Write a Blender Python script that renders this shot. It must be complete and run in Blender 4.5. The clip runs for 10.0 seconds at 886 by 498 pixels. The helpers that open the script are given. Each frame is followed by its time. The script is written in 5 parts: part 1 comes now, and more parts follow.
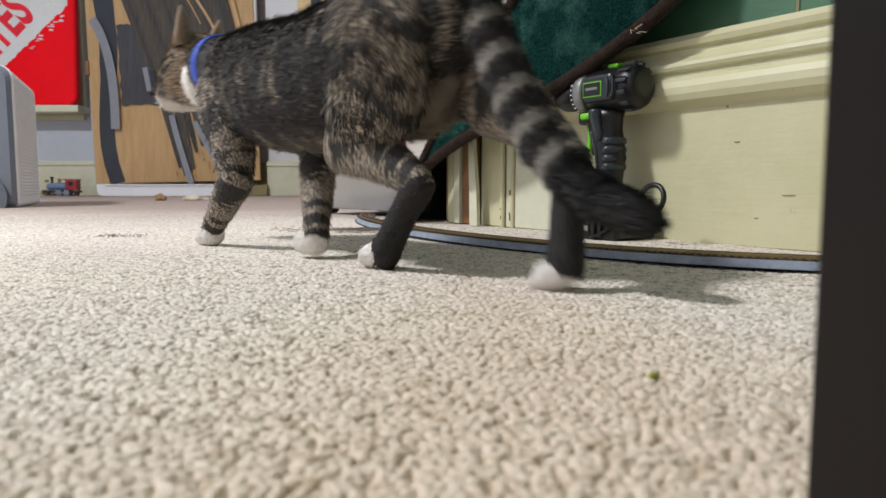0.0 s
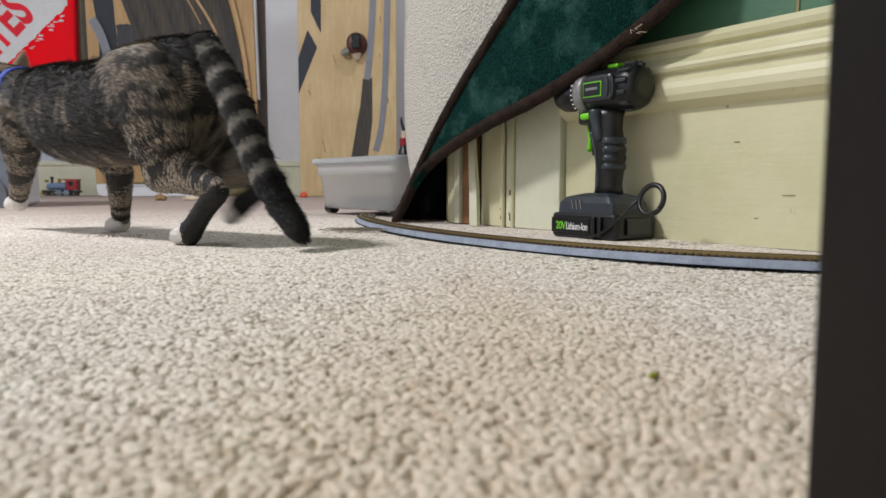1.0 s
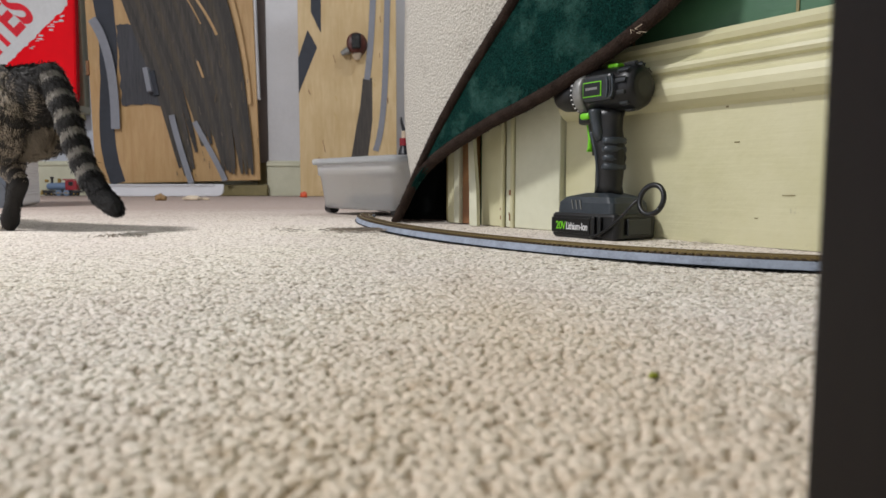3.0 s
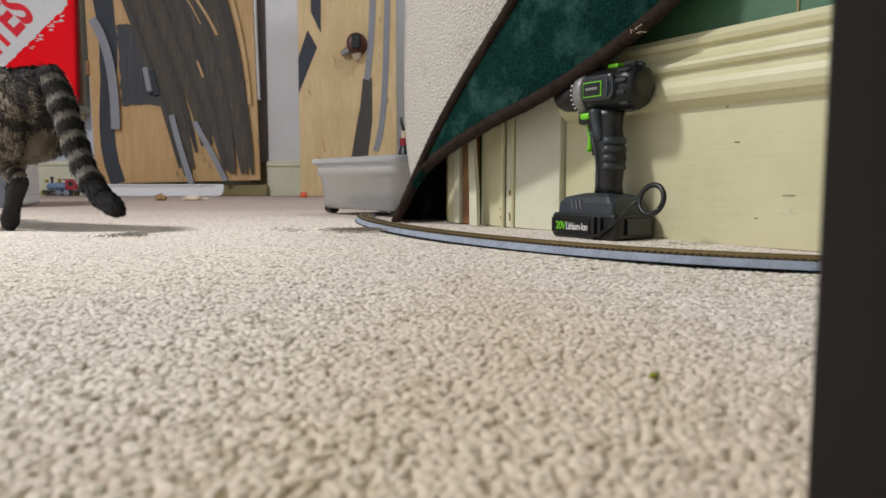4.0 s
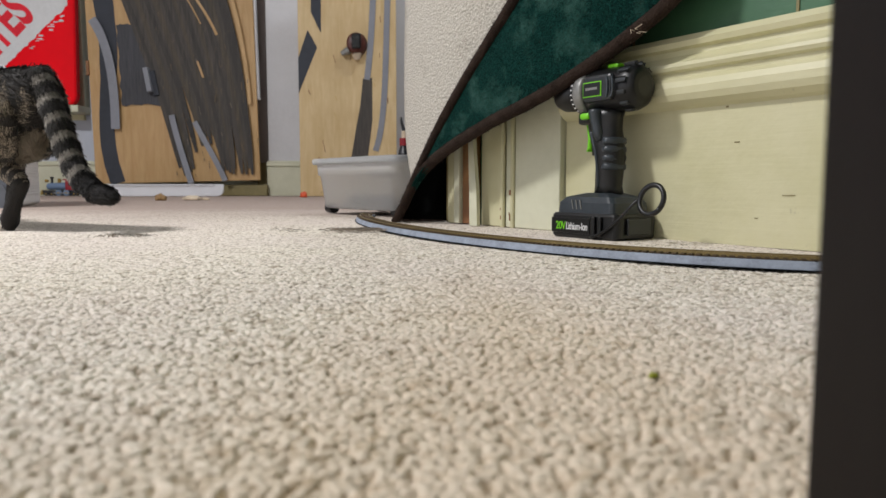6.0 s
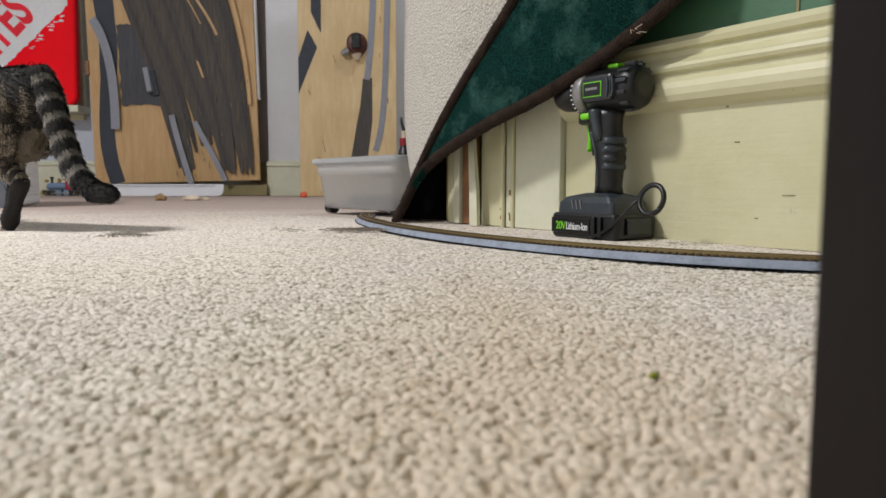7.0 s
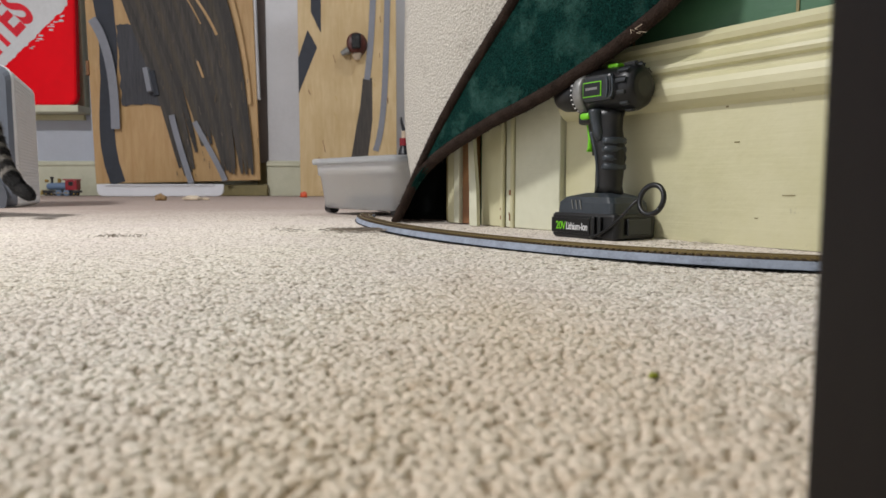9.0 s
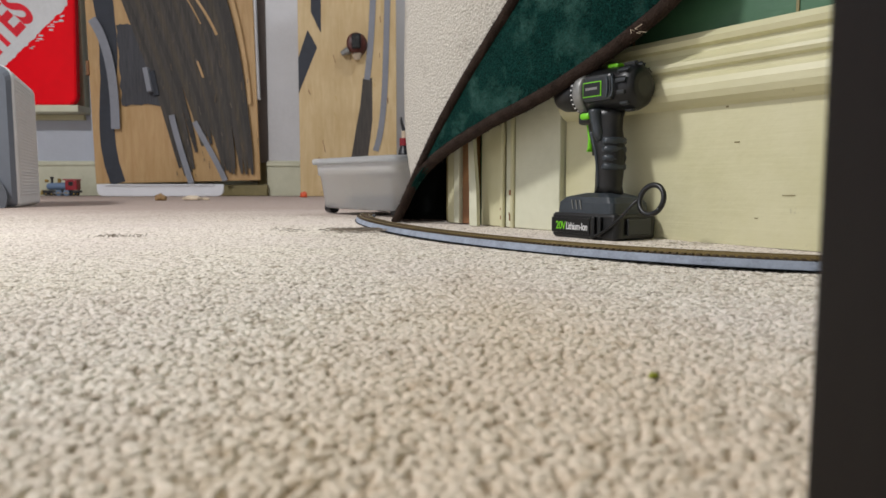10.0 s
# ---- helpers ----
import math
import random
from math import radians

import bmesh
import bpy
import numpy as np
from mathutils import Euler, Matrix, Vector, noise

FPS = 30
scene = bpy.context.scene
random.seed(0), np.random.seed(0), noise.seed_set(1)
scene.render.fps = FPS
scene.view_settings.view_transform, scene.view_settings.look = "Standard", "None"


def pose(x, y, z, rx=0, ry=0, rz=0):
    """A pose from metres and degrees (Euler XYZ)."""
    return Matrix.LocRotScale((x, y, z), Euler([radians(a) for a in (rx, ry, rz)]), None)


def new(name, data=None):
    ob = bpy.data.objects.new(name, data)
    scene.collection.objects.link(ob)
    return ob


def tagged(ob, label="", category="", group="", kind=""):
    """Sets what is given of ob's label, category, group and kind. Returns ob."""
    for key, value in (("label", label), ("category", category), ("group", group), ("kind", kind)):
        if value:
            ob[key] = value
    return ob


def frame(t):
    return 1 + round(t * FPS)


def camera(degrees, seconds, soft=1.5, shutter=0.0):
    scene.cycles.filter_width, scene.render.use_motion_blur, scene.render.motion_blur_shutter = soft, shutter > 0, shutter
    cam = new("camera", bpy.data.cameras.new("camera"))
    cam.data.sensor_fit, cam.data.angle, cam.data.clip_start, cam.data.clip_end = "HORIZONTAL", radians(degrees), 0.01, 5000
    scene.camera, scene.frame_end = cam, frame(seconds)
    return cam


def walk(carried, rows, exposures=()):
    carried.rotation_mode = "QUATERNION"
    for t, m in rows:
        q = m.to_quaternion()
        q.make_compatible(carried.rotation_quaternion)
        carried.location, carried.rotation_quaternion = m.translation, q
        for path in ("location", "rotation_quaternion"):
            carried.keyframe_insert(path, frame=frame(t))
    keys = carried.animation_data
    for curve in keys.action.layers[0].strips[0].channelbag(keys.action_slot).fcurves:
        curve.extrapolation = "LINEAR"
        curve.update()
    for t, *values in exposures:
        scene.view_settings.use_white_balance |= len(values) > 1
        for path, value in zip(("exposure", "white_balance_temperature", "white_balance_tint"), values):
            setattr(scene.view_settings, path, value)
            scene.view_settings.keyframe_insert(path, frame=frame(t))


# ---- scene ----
cam = camera(65.0, 10.0, 1.5, 0.5)
cam.data.dof.use_dof, cam.data.dof.focus_distance, cam.data.dof.aperture_fstop = True, 0.85, 14.0
EYE = pose(0, 0, 0.067, 90 - 5.337, 0, 0)
walk(cam, [(0, EYE), (10, EYE)], [(0, 0.13, 6300, 10), (0.7, 0.03, 6300, 10), (2.7, -0.03, 6350, 10), (3.8, -0.04, 6480, 10), (10, -0.06, 6480, 10)])

# ---- light: two ceiling lamps in a closed room ----
world = bpy.data.worlds.new("world")
scene.world = world
world.use_nodes = True
world.node_tree.nodes["Background"].inputs[0].default_value = (0.6, 0.7, 0.9, 1)
world.node_tree.nodes["Background"].inputs[1].default_value = 0.05


def lamp(name, x, y, size, watts, colour):
    data = bpy.data.lights.new(name, "AREA")
    data.shape, data.size, data.energy, data.color = "DISK", size, watts, colour
    ob = new(name, data)
    ob.matrix_world = pose(x, y, 2.44)
    return ob


lamp("ceiling_lamp", -2.05, 0.45, 0.42, 98, (0.99, 0.97, 0.97))
lamp("ceiling_lamp", 0.5, 2.9, 0.4, 22, (0.93, 0.95, 1.0))

# ---- materials ----
WA = 33.8425
WALL = pose(0, 0, 0, 0, 0, WA)  # the oblique wall's frame: x towards the wall, y along it


def rgb(h):
    c = [int(h[i:i + 2], 16) / 255 for i in (0, 2, 4)]
    return tuple(v / 12.92 if v <= 0.04045 else ((v + 0.055) / 1.055) ** 2.4 for v in c) + (1,)


class Nodes:
    """A short way to write node trees."""

    def __init__(self, name):
        self.mat = bpy.data.materials.new(name)
        self.mat.use_nodes = True
        self.t = self.mat.node_tree
        self.bsdf = self.t.nodes["Principled BSDF"]
        self.co = self.t.nodes.new("ShaderNodeTexCoord").outputs["Object"]

    def put(self, socket, v):
        if hasattr(v, "is_output"):
            self.t.links.new(v, socket)
        else:
            socket.default_value = v

    def noise(self, scale, detail=4, rough=0.6, co=None, dist=0.0):
        n = self.t.nodes.new("ShaderNodeTexNoise")
        self.put(n.inputs["Vector"], co or self.co)
        n.inputs["Scale"].default_value, n.inputs["Detail"].default_value = scale, detail
        n.inputs["Roughness"].default_value, n.inputs["Distortion"].default_value = rough, dist
        return n.outputs["Fac"]

    def voronoi(self, scale, co=None):
        n = self.t.nodes.new("ShaderNodeTexVoronoi")
        self.put(n.inputs["Vector"], co or self.co)
        n.inputs["Scale"].default_value = scale
        return n.outputs["Distance"]

    def scaled(self, sx, sy, sz, co=None):
        n = self.t.nodes.new("ShaderNodeMapping")
        self.put(n.inputs["Vector"], co or self.co)
        n.inputs["Scale"].default_value = (sx, sy, sz)
        return n.outputs[0]

    def axis(self, i, co=None):
        n = self.t.nodes.new("ShaderNodeSeparateXYZ")
        self.put(n.inputs[0], co or self.co)
        return n.outputs[i]

    def math(self, op, a, b=0.0, c=0.0):
        n = self.t.nodes.new("ShaderNodeMath")
        n.operation = op
        for s, v in zip(n.inputs, (a, b, c)):
            self.put(s, v)
        return n.outputs[0]

    def ramp(self, fac, *stops):
        n = self.t.nodes.new("ShaderNodeValToRGB")
        self.put(n.inputs[0], fac)
        e = n.color_ramp.elements
        while len(e) < len(stops):
            e.new(0.5)
        for k, (p, c) in zip(e, stops):
            k.position, k.color = p, (c, c, c, 1) if isinstance(c, (int, float)) else c
        return n.outputs[0]

    def mix(self, fac, a, b, kind="MIX"):
        n = self.t.nodes.new("ShaderNodeMix")
        n.data_type, n.blend_type = "RGBA", kind
        self.put(n.inputs[0], fac)
        self.put(n.inputs[6], a)
        self.put(n.inputs[7], b)
        return n.outputs[2]

    def bump(self, h, strength=0.4, dist=0.002):
        n = self.t.nodes.new("ShaderNodeBump")
        self.put(n.inputs["Height"], h)
        n.inputs["Strength"].default_value, n.inputs["Distance"].default_value = strength, dist
        self.put(self.bsdf.inputs["Normal"], n.outputs[0])

    def done(self, colour, rough=0.6, metal=0.0, **more):
        self.put(self.bsdf.inputs["Base Color"], colour)
        self.put(self.bsdf.inputs["Roughness"], rough)
        self.put(self.bsdf.inputs["Metallic"], metal)
        for k, v in more.items():
            self.put(self.bsdf.inputs[k.replace("_", " ")], v)
        return self.mat


def simple(name, h, rough=0.5, metal=0.0, grain=40, amount=0.18, bump=0.15, dist=0.001, **more):
    """One colour with grain and soft stains at two scales."""
    n = Nodes(name)
    c = rgb(h)
    low = tuple(v * (1 - amount) for v in c[:3]) + (1,)
    high = tuple(min(1, v * (1 + amount * 0.6)) for v in c[:3]) + (1,)
    fine, broad = n.noise(grain), n.noise(grain / 9, 3)
    col = n.mix(n.ramp(broad, (0.35, 0), (0.65, 1)), low, c)
    col = n.mix(n.ramp(fine, (0.45, 0), (0.75, 0.7)), col, high)
    n.bump(fine, bump, dist)
    return n.done(col, n.math("MULTIPLY_ADD", fine, 0.2, rough - 0.1), metal, **more)


def painted_wood(name, h, h2):
    n = Nodes(name)
    brush = n.noise(1, 3, 0.6, n.scaled(60, 9, 150))
    stain = n.noise(9, 5, 0.65)
    col = n.mix(n.ramp(stain, (0.4, 0), (0.7, 1)), rgb(h), rgb(h2))
    scuff = n.ramp(n.noise(34, 6, 0.7), (0.66, 0), (0.74, 0.6))
    col = n.mix(scuff, col, rgb("8d8672"))
    n.bump(n.math("ADD", n.math("MULTIPLY", brush, 0.5), n.math("MULTIPLY", n.noise(22, 4), 1.8)), 0.45, 0.0014)
    return n.done(col, n.math("MULTIPLY_ADD", brush, 0.2, 0.32))


def board_wood(name, h, h2, sx=60, sz=4):
    n = Nodes(name)
    grain = n.noise(1, 4, 0.6, n.scaled(sx, 30, sz), 0.6)
    broad = n.noise(3, 4)
    col = n.mix(n.ramp(grain, (0.35, 0), (0.7, 1)), rgb(h), rgb(h2))
    col = n.mix(n.ramp(broad, (0.4, 0), (0.75, 0.5)), col, rgb("a98a56"))
    col = n.mix(n.ramp(n.noise(14, 5), (0.68, 0), (0.75, 0.5)), col, rgb("6d5535"))
    n.bump(grain, 0.15, 0.001)
    return n.done(col, 0.55)


def brushed_paint(name, h, h2, worn):
    """Thin dry-brushed paint; bare wood shows in streaks along the stroke."""
    n = Nodes(name)
    line = n.noise(1, 5, 0.7, n.scaled(120, 30, 7), 0.5)
    col = n.mix(n.ramp(line, (0.35, 0), (0.65, 1)), rgb(h), rgb(h2))
    bare = n.math("MULTIPLY", n.ramp(n.noise(1, 5, 0.75, n.scaled(75, 30, 13), 0.8), (0.60, 0), (0.70, 1)), n.ramp(n.noise(5, 3), (0.38, 0.1), (0.62, 1)))
    col = n.mix(n.math("MULTIPLY", bare, worn), col, rgb("8f7650"))
    n.bump(line, 0.3, 0.001)
    return n.done(col, n.math("MULTIPLY_ADD", line, 0.2, 0.62))


M = {}
M["slate_paint"] = brushed_paint("slate_square_paint", "34353a", "4a4b50", 0.25)
M["black_paint"] = brushed_paint("black_roadway_paint", "2d2b2a", "45413d", 0.5)
M["char_paint"] = brushed_paint("charcoal_roadway_paint", "353230", "524d47", 0.7)
M["sooty_paint"] = brushed_paint("brown_black_roadway_paint", "37332d", "5a5245", 0.9)
M["cream"] = painted_wood("cream_paint", "d3cfab", "c9c59c")
M["cream_pale"] = painted_wood("pale_cream_paint", "d7d7bf", "cacab0")
M["green_wall"] = painted_wood("green_paint", "4a7355", "3f664a")
M["blue_wall"] = simple("blue_grey_paint", "c3c9d4", 0.6, grain=60, amount=0.05)
M["white_wall"] = simple("white_wall_paint", "d4d5d8", 0.6, grain=50, amount=0.06)
M["taupe"] = simple("taupe_wall_shade", "a09793", 0.6, grain=50, amount=0.08)
M["olive"] = simple("olive_paint", "8d8258", 0.6, grain=40)
M["raw_wood"] = board_wood("raw_wood", "8a5a38", "6b4027")
M["plywood"] = board_wood("plywood", "c2a071", "b28d5c", 40, 5)
M["plywood_pale"] = board_wood("pale_plywood", "d6bf92", "c9ae7e", 40, 5)
M["dark_wood"] = simple("dark_stained_wood", "120d0c", 0.6, grain=30, amount=0.3, Specular_IOR_Level=0.25)
M["near_black"] = simple("near_black_matte", "0b0d0d", 0.95, grain=200, amount=0.4, Specular_IOR_Level=0.05)
M["blue_black"] = simple("blue_black_felt", "3d4149", 0.85, grain=30, amount=0.25)
M["grey_strip"] = simple("grey_roadbed_strip", "8a8d95", 0.8, grain=60, amount=0.12)
M["bare_tan"] = simple("tan_wood_fleck", "6e5f4a", 0.8, grain=60)
M["glue_dark"] = simple("dull_glue_fleck", "7c7365", 0.7, grain=60)
M["white_plastic"] = simple("white_plastic", "e4e6ea", 0.4, grain=30, amount=0.05)
M["grille_plastic"] = simple("off_white_plastic", "f0f0ee", 0.45, grain=40, amount=0.06)
M["grey_plastic"] = simple("blue_grey_plastic", "747b86", 0.4, grain=40, amount=0.08)
M["dark_grey_plastic"] = simple("dark_grey_plastic", "6a6f78", 0.45, grain=40, amount=0.08)
M["red_plastic"] = simple("red_corrugated_plastic", "fd0018", 0.5, grain=25, amount=0.1, Specular_IOR_Level=0.15)
M["white_print"] = simple("white_print", "dfe1e2", 0.5, grain=50, amount=0.1)
M["red_print"] = simple("red_print", "f2142e", 0.5, grain=50, amount=0.2)
M["tool_black"] = simple("black_tool_plastic", "111213", 0.36, grain=300, amount=0.25, bump=0.25, dist=0.0004)
M["tool_grey"] = simple("dark_grey_tool_plastic", "2a2e31", 0.34, grain=300, amount=0.2, bump=0.25, dist=0.0004)
M["tool_rubber"] = simple("slate_rubber_grip", "343b41", 0.32, grain=250, amount=0.2, bump=0.3, dist=0.0004)
M["tool_silver"] = simple("silver_collar", "8d8d8a", 0.4, 0.3, grain=200)
M["lime"] = simple("lime_green_plastic", "7bd820", 0.4, grain=100, amount=0.1)
M["label_black"] = simple("black_label", "0e0f0f", 0.3, grain=80)
M["label_white"] = simple("white_lettering", "e6e6e6", 0.5, grain=80, amount=0.05)
M["track_grey"] = simple("grey_plastic_roadbed", "99a3b3", 0.65, grain=420, amount=0.3, bump=0.6, dist=0.0008)
M["tie_brown"] = simple("brown_plastic_ties", "5d4c35", 0.6, grain=300, amount=0.3)
M["rail_brass"] = simple("dull_brass_rail", "9c8a5e", 0.35, 0.8, grain=200)
M["binding"] = simple("brown_binding_cloth", "3c312b", 0.95, grain=420, amount=0.45, bump=1.0, dist=0.003, Specular_IOR_Level=0.1)
M["rubber_black"] = simple("black_rubber", "17181a", 0.5, grain=80)
M["bin_clutter"] = simple("grey_green_clutter", "77806c", 0.7, grain=40, amount=0.4)
M["orange"] = simple("orange_plastic", "e3582a", 0.45)
M["stone"] = simple("tan_pebble", "9c7d55", 0.8, grain=120, amount=0.4, bump=0.6)
M["chalk"] = simple("cream_biscuit", "d8c7ae", 0.8, grain=120, amount=0.25, bump=0.6)
M["train_red"] = simple("red_enamel", "9a2430", 0.35)
M["train_blue"] = simple("blue_grey_enamel", "6f86a3", 0.35)
M["train_black"] = simple("black_enamel", "26282c", 0.35)
M["train_brass"] = simple("brass", "b59a58", 0.3, 0.8)
M["crumb"] = simple("yellow_green_crumb", "8a9020", 0.6)
M["lint"] = simple("grey_brown_lint", "a2978a", 0.95, grain=200, amount=0.4)
M["tool_red"] = simple("red_brown_enamel", "56281f", 0.4)
M["glue"] = simple("yellowed_glue", "c9ad74", 0.5)


def carpet_material():
    n = Nodes("beige_carpet")
    tuft = n.noise(330, 3, 0.6)
    clump = n.noise(85, 4, 0.65)
    broad = n.noise(3.2, 4, 0.6)
    col = n.mix(n.ramp(tuft, (0.35, 0), (0.7, 1)), rgb("e2d8c8"), rgb("f7f1e6"))
    # dark clumps and flat dashes paint in the shade of pits between loops
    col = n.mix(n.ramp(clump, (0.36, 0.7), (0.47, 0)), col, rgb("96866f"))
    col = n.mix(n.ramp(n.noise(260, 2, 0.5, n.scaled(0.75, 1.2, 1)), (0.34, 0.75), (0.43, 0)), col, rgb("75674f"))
    col = n.mix(n.ramp(broad, (0.4, 0), (0.66, 0.5)), col, rgb("ddd0ca"))
    # darker with distance: the dimmer light at the far end, put into the colour
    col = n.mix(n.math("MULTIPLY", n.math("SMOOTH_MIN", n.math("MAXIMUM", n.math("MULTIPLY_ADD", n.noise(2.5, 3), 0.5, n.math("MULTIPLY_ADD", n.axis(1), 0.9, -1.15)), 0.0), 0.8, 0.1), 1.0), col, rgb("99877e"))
    # tan patch in the near middle, fading sideways and with distance
    off = n.math("ABSOLUTE", n.math("ADD", n.axis(0), -0.03))
    spread = n.math("MULTIPLY_ADD", off, 2.0, n.math("MULTIPLY_ADD", n.axis(1), 0.8, n.math("MULTIPLY", n.noise(6, 4, 0.6), 0.25)))
    col = n.mix(n.ramp(spread, (0.36, 0.5), (0.64, 0)), col, rgb("d0ba9a"))
    dirt = n.ramp(n.noise(11, 6, 0.75), (0.64, 0), (0.76, 0.35))
    col = n.mix(dirt, col, rgb("8f8069"))
    n.bump(n.math("ADD", n.math("MULTIPLY", n.noise(700, 2), 0.5), n.noise(240, 3)), 0.5, 0.002)
    return n.done(col, 0.95, 0, Specular_IOR_Level=0.1)


def rug_material():
    n = Nodes("green_rug_pile")
    tuft = n.noise(420, 3, 0.7)
    broad = n.noise(14, 4, 0.6)
    col = n.mix(n.ramp(tuft, (0.35, 0), (0.7, 1)), rgb("05241f"), rgb("174a44"))
    # paler blotches are highlights on the pile, painted into its colour
    col = n.mix(n.ramp(broad, (0.50, 0), (0.78, 0.62)), col, rgb("5a887c"))
    n.bump(n.math("ADD", tuft, n.noise(120, 3)), 1.0, 0.005)
    return n.done(col, 0.95, 0, Specular_IOR_Level=0.1)


def backing_material():
    n = Nodes("beige_rug_backing")
    lump = n.voronoi(230)
    tuft = n.noise(300, 4, 0.7)
    col = n.mix(n.ramp(tuft, (0.35, 0), (0.7, 1)), rgb("b3ada1"), rgb("dbd7cd"))
    col = n.mix(n.ramp(n.noise(18, 5, 0.7), (0.6, 0), (0.72, 0.5)), col, rgb("8f8577"))
    n.bump(n.math("ADD", lump, tuft), 0.9, 0.003)
    return n.done(col, 0.95)


def clear_plastic():
    n = Nodes("frosted_clear_plastic")
    haze = n.noise(16, 3)
    col = n.mix(haze, (0.90, 0.92, 0.93, 1), (0.96, 0.97, 0.97, 1))
    return n.done(col, 0.3, 0.0, Transmission_Weight=0.72, IOR=1.12)


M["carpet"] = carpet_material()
M["rug"] = rug_material()
M["backing"] = backing_material()
M["clear"] = clear_plastic()


# ---- mesh helpers ----
def part(name, bm, material, parent=None, label="", m=None, smooth=False):
    me = bpy.data.meshes.new(name)
    bm.to_mesh(me)
    bm.free()
    me.materials.append(M[material] if isinstance(material, str) else material)
    if smooth:
        me.polygons.foreach_set("use_smooth", [True] * len(me.polygons))
    ob = new(name, me)
    if parent:
        ob.parent = parent
    if m is not None:
        ob.matrix_basis = m
    return tagged(ob, label)


def thing(name, m, label, category, group="", kind=""):
    return_ob = new(name)
    return_ob.empty_display_size = 0.05
    return_ob.matrix_basis = m
    return tagged(return_ob, label, category, group, kind)


def add_box(bm, x0, x1, y0, y1, z0, z1, bevel=0.0, seg=2, m=None):
    vs = bmesh.ops.create_cube(bm, size=1)["verts"]
    for v in vs:
        v.co = Vector(((x0 + x1) / 2 + v.co.x * (x1 - x0), (y0 + y1) / 2 + v.co.y * (y1 - y0), (z0 + z1) / 2 + v.co.z * (z1 - z0)))
        if m is not None:
            v.co = m @ v.co
    if bevel:
        es = list({e for v in vs for e in v.link_edges})
        bmesh.ops.bevel(bm, geom=es, offset=bevel, segments=seg, profile=0.5, affect="EDGES")
    return bm


def box(x0, x1, y0, y1, z0, z1, bevel=0.0, seg=2):
    return add_box(bmesh.new(), x0, x1, y0, y1, z0, z1, bevel, seg)


def add_loft(bm, rings, closed=True, cap=True):
    """Rings of equal length joined into a skin."""
    rows = [[bm.verts.new(p) for p in r] for r in rings]
    n = len(rows[0])
    for a, b in zip(rows, rows[1:]):
        for i in range(n if closed else n - 1):
            bm.faces.new((a[i], a[(i + 1) % n], b[(i + 1) % n], b[i]))
    if cap and closed:
        bm.faces.new(rows[0][::-1])
        bm.faces.new(rows[-1])
    bmesh.ops.recalc_face_normals(bm, faces=bm.faces[:])
    return bm


def tube(points, radius, n=10, cap=True, bm=None):
    """A round tube along points; radius is a number or one for each point."""
    pts = [Vector(p) for p in points]
    rings = []
    side = None
    for i, p in enumerate(pts):
        d = (pts[min(i + 1, len(pts) - 1)] - pts[max(i - 1, 0)]).normalized()
        if side is None:
            side = d.cross(Vector((0.3, 0.2, 1))).normalized()
        side = (side - d * side.dot(d)).normalized()
        other = d.cross(side)
        r = radius[i] if isinstance(radius, (list, tuple)) else radius
        rings.append([p + (side * math.cos(a) + other * math.sin(a)) * r for a in (2 * math.pi * k / n for k in range(n))])
    return add_loft(bm or bmesh.new(), rings, True, cap)


def bezier(pts, n):
    """Points along a Bezier curve of any order."""
    out = []
    for i in range(n + 1):
        t, q = i / n, [Vector(p) for p in pts]
        while len(q) > 1:
            q = [a.lerp(b, t) for a, b in zip(q, q[1:])]
        out.append(q[0])
    return out


def profile_y(points, y0, y1, bm=None):
    """An outline in x and z drawn out along y."""
    return add_loft(bm or bmesh.new(), [[(x, y, z) for x, z in points] for y in (y0, y1)])


def prism_y(outline, y0, y1, bevel=0.0):
    bm = profile_y(outline, y0, y1)
    if bevel:
        bmesh.ops.bevel(bm, geom=bm.edges[:], offset=bevel, segments=2, affect="EDGES")
    return bm


def sheet(grid, thick):
    """A cloth-like sheet from rows of points, with thickness away from its face."""
    bm = bmesh.new()
    nr, nc = len(grid), len(grid[0])
    normals = []
    for i in range(nr):
        for j in range(nc):
            du = grid[i][min(j + 1, nc - 1)] - grid[i][max(j - 1, 0)]
            dv = grid[min(i + 1, nr - 1)][j] - grid[max(i - 1, 0)][j]
            normals.append(du.cross(dv).normalized())
    f = [[bm.verts.new(grid[i][j]) for j in range(nc)] for i in range(nr)]
    b = [[bm.verts.new(grid[i][j] - normals[i * nc + j] * thick) for j in range(nc)] for i in range(nr)]
    for i in range(nr - 1):
        for j in range(nc - 1):
            bm.faces.new((f[i][j], f[i][j + 1], f[i + 1][j + 1], f[i + 1][j]))
            bm.faces.new((b[i][j], b[i + 1][j], b[i + 1][j + 1], b[i][j + 1]))
    for j in range(nc - 1):
        bm.faces.new((f[0][j], b[0][j], b[0][j + 1], f[0][j + 1]))
        bm.faces.new((f[-1][j], f[-1][j + 1], b[-1][j + 1], b[-1][j]))
    for i in range(nr - 1):
        bm.faces.new((f[i][0], f[i + 1][0], b[i + 1][0], b[i][0]))
        bm.faces.new((f[i][-1], b[i][-1], b[i + 1][-1], f[i + 1][-1]))
    return bm


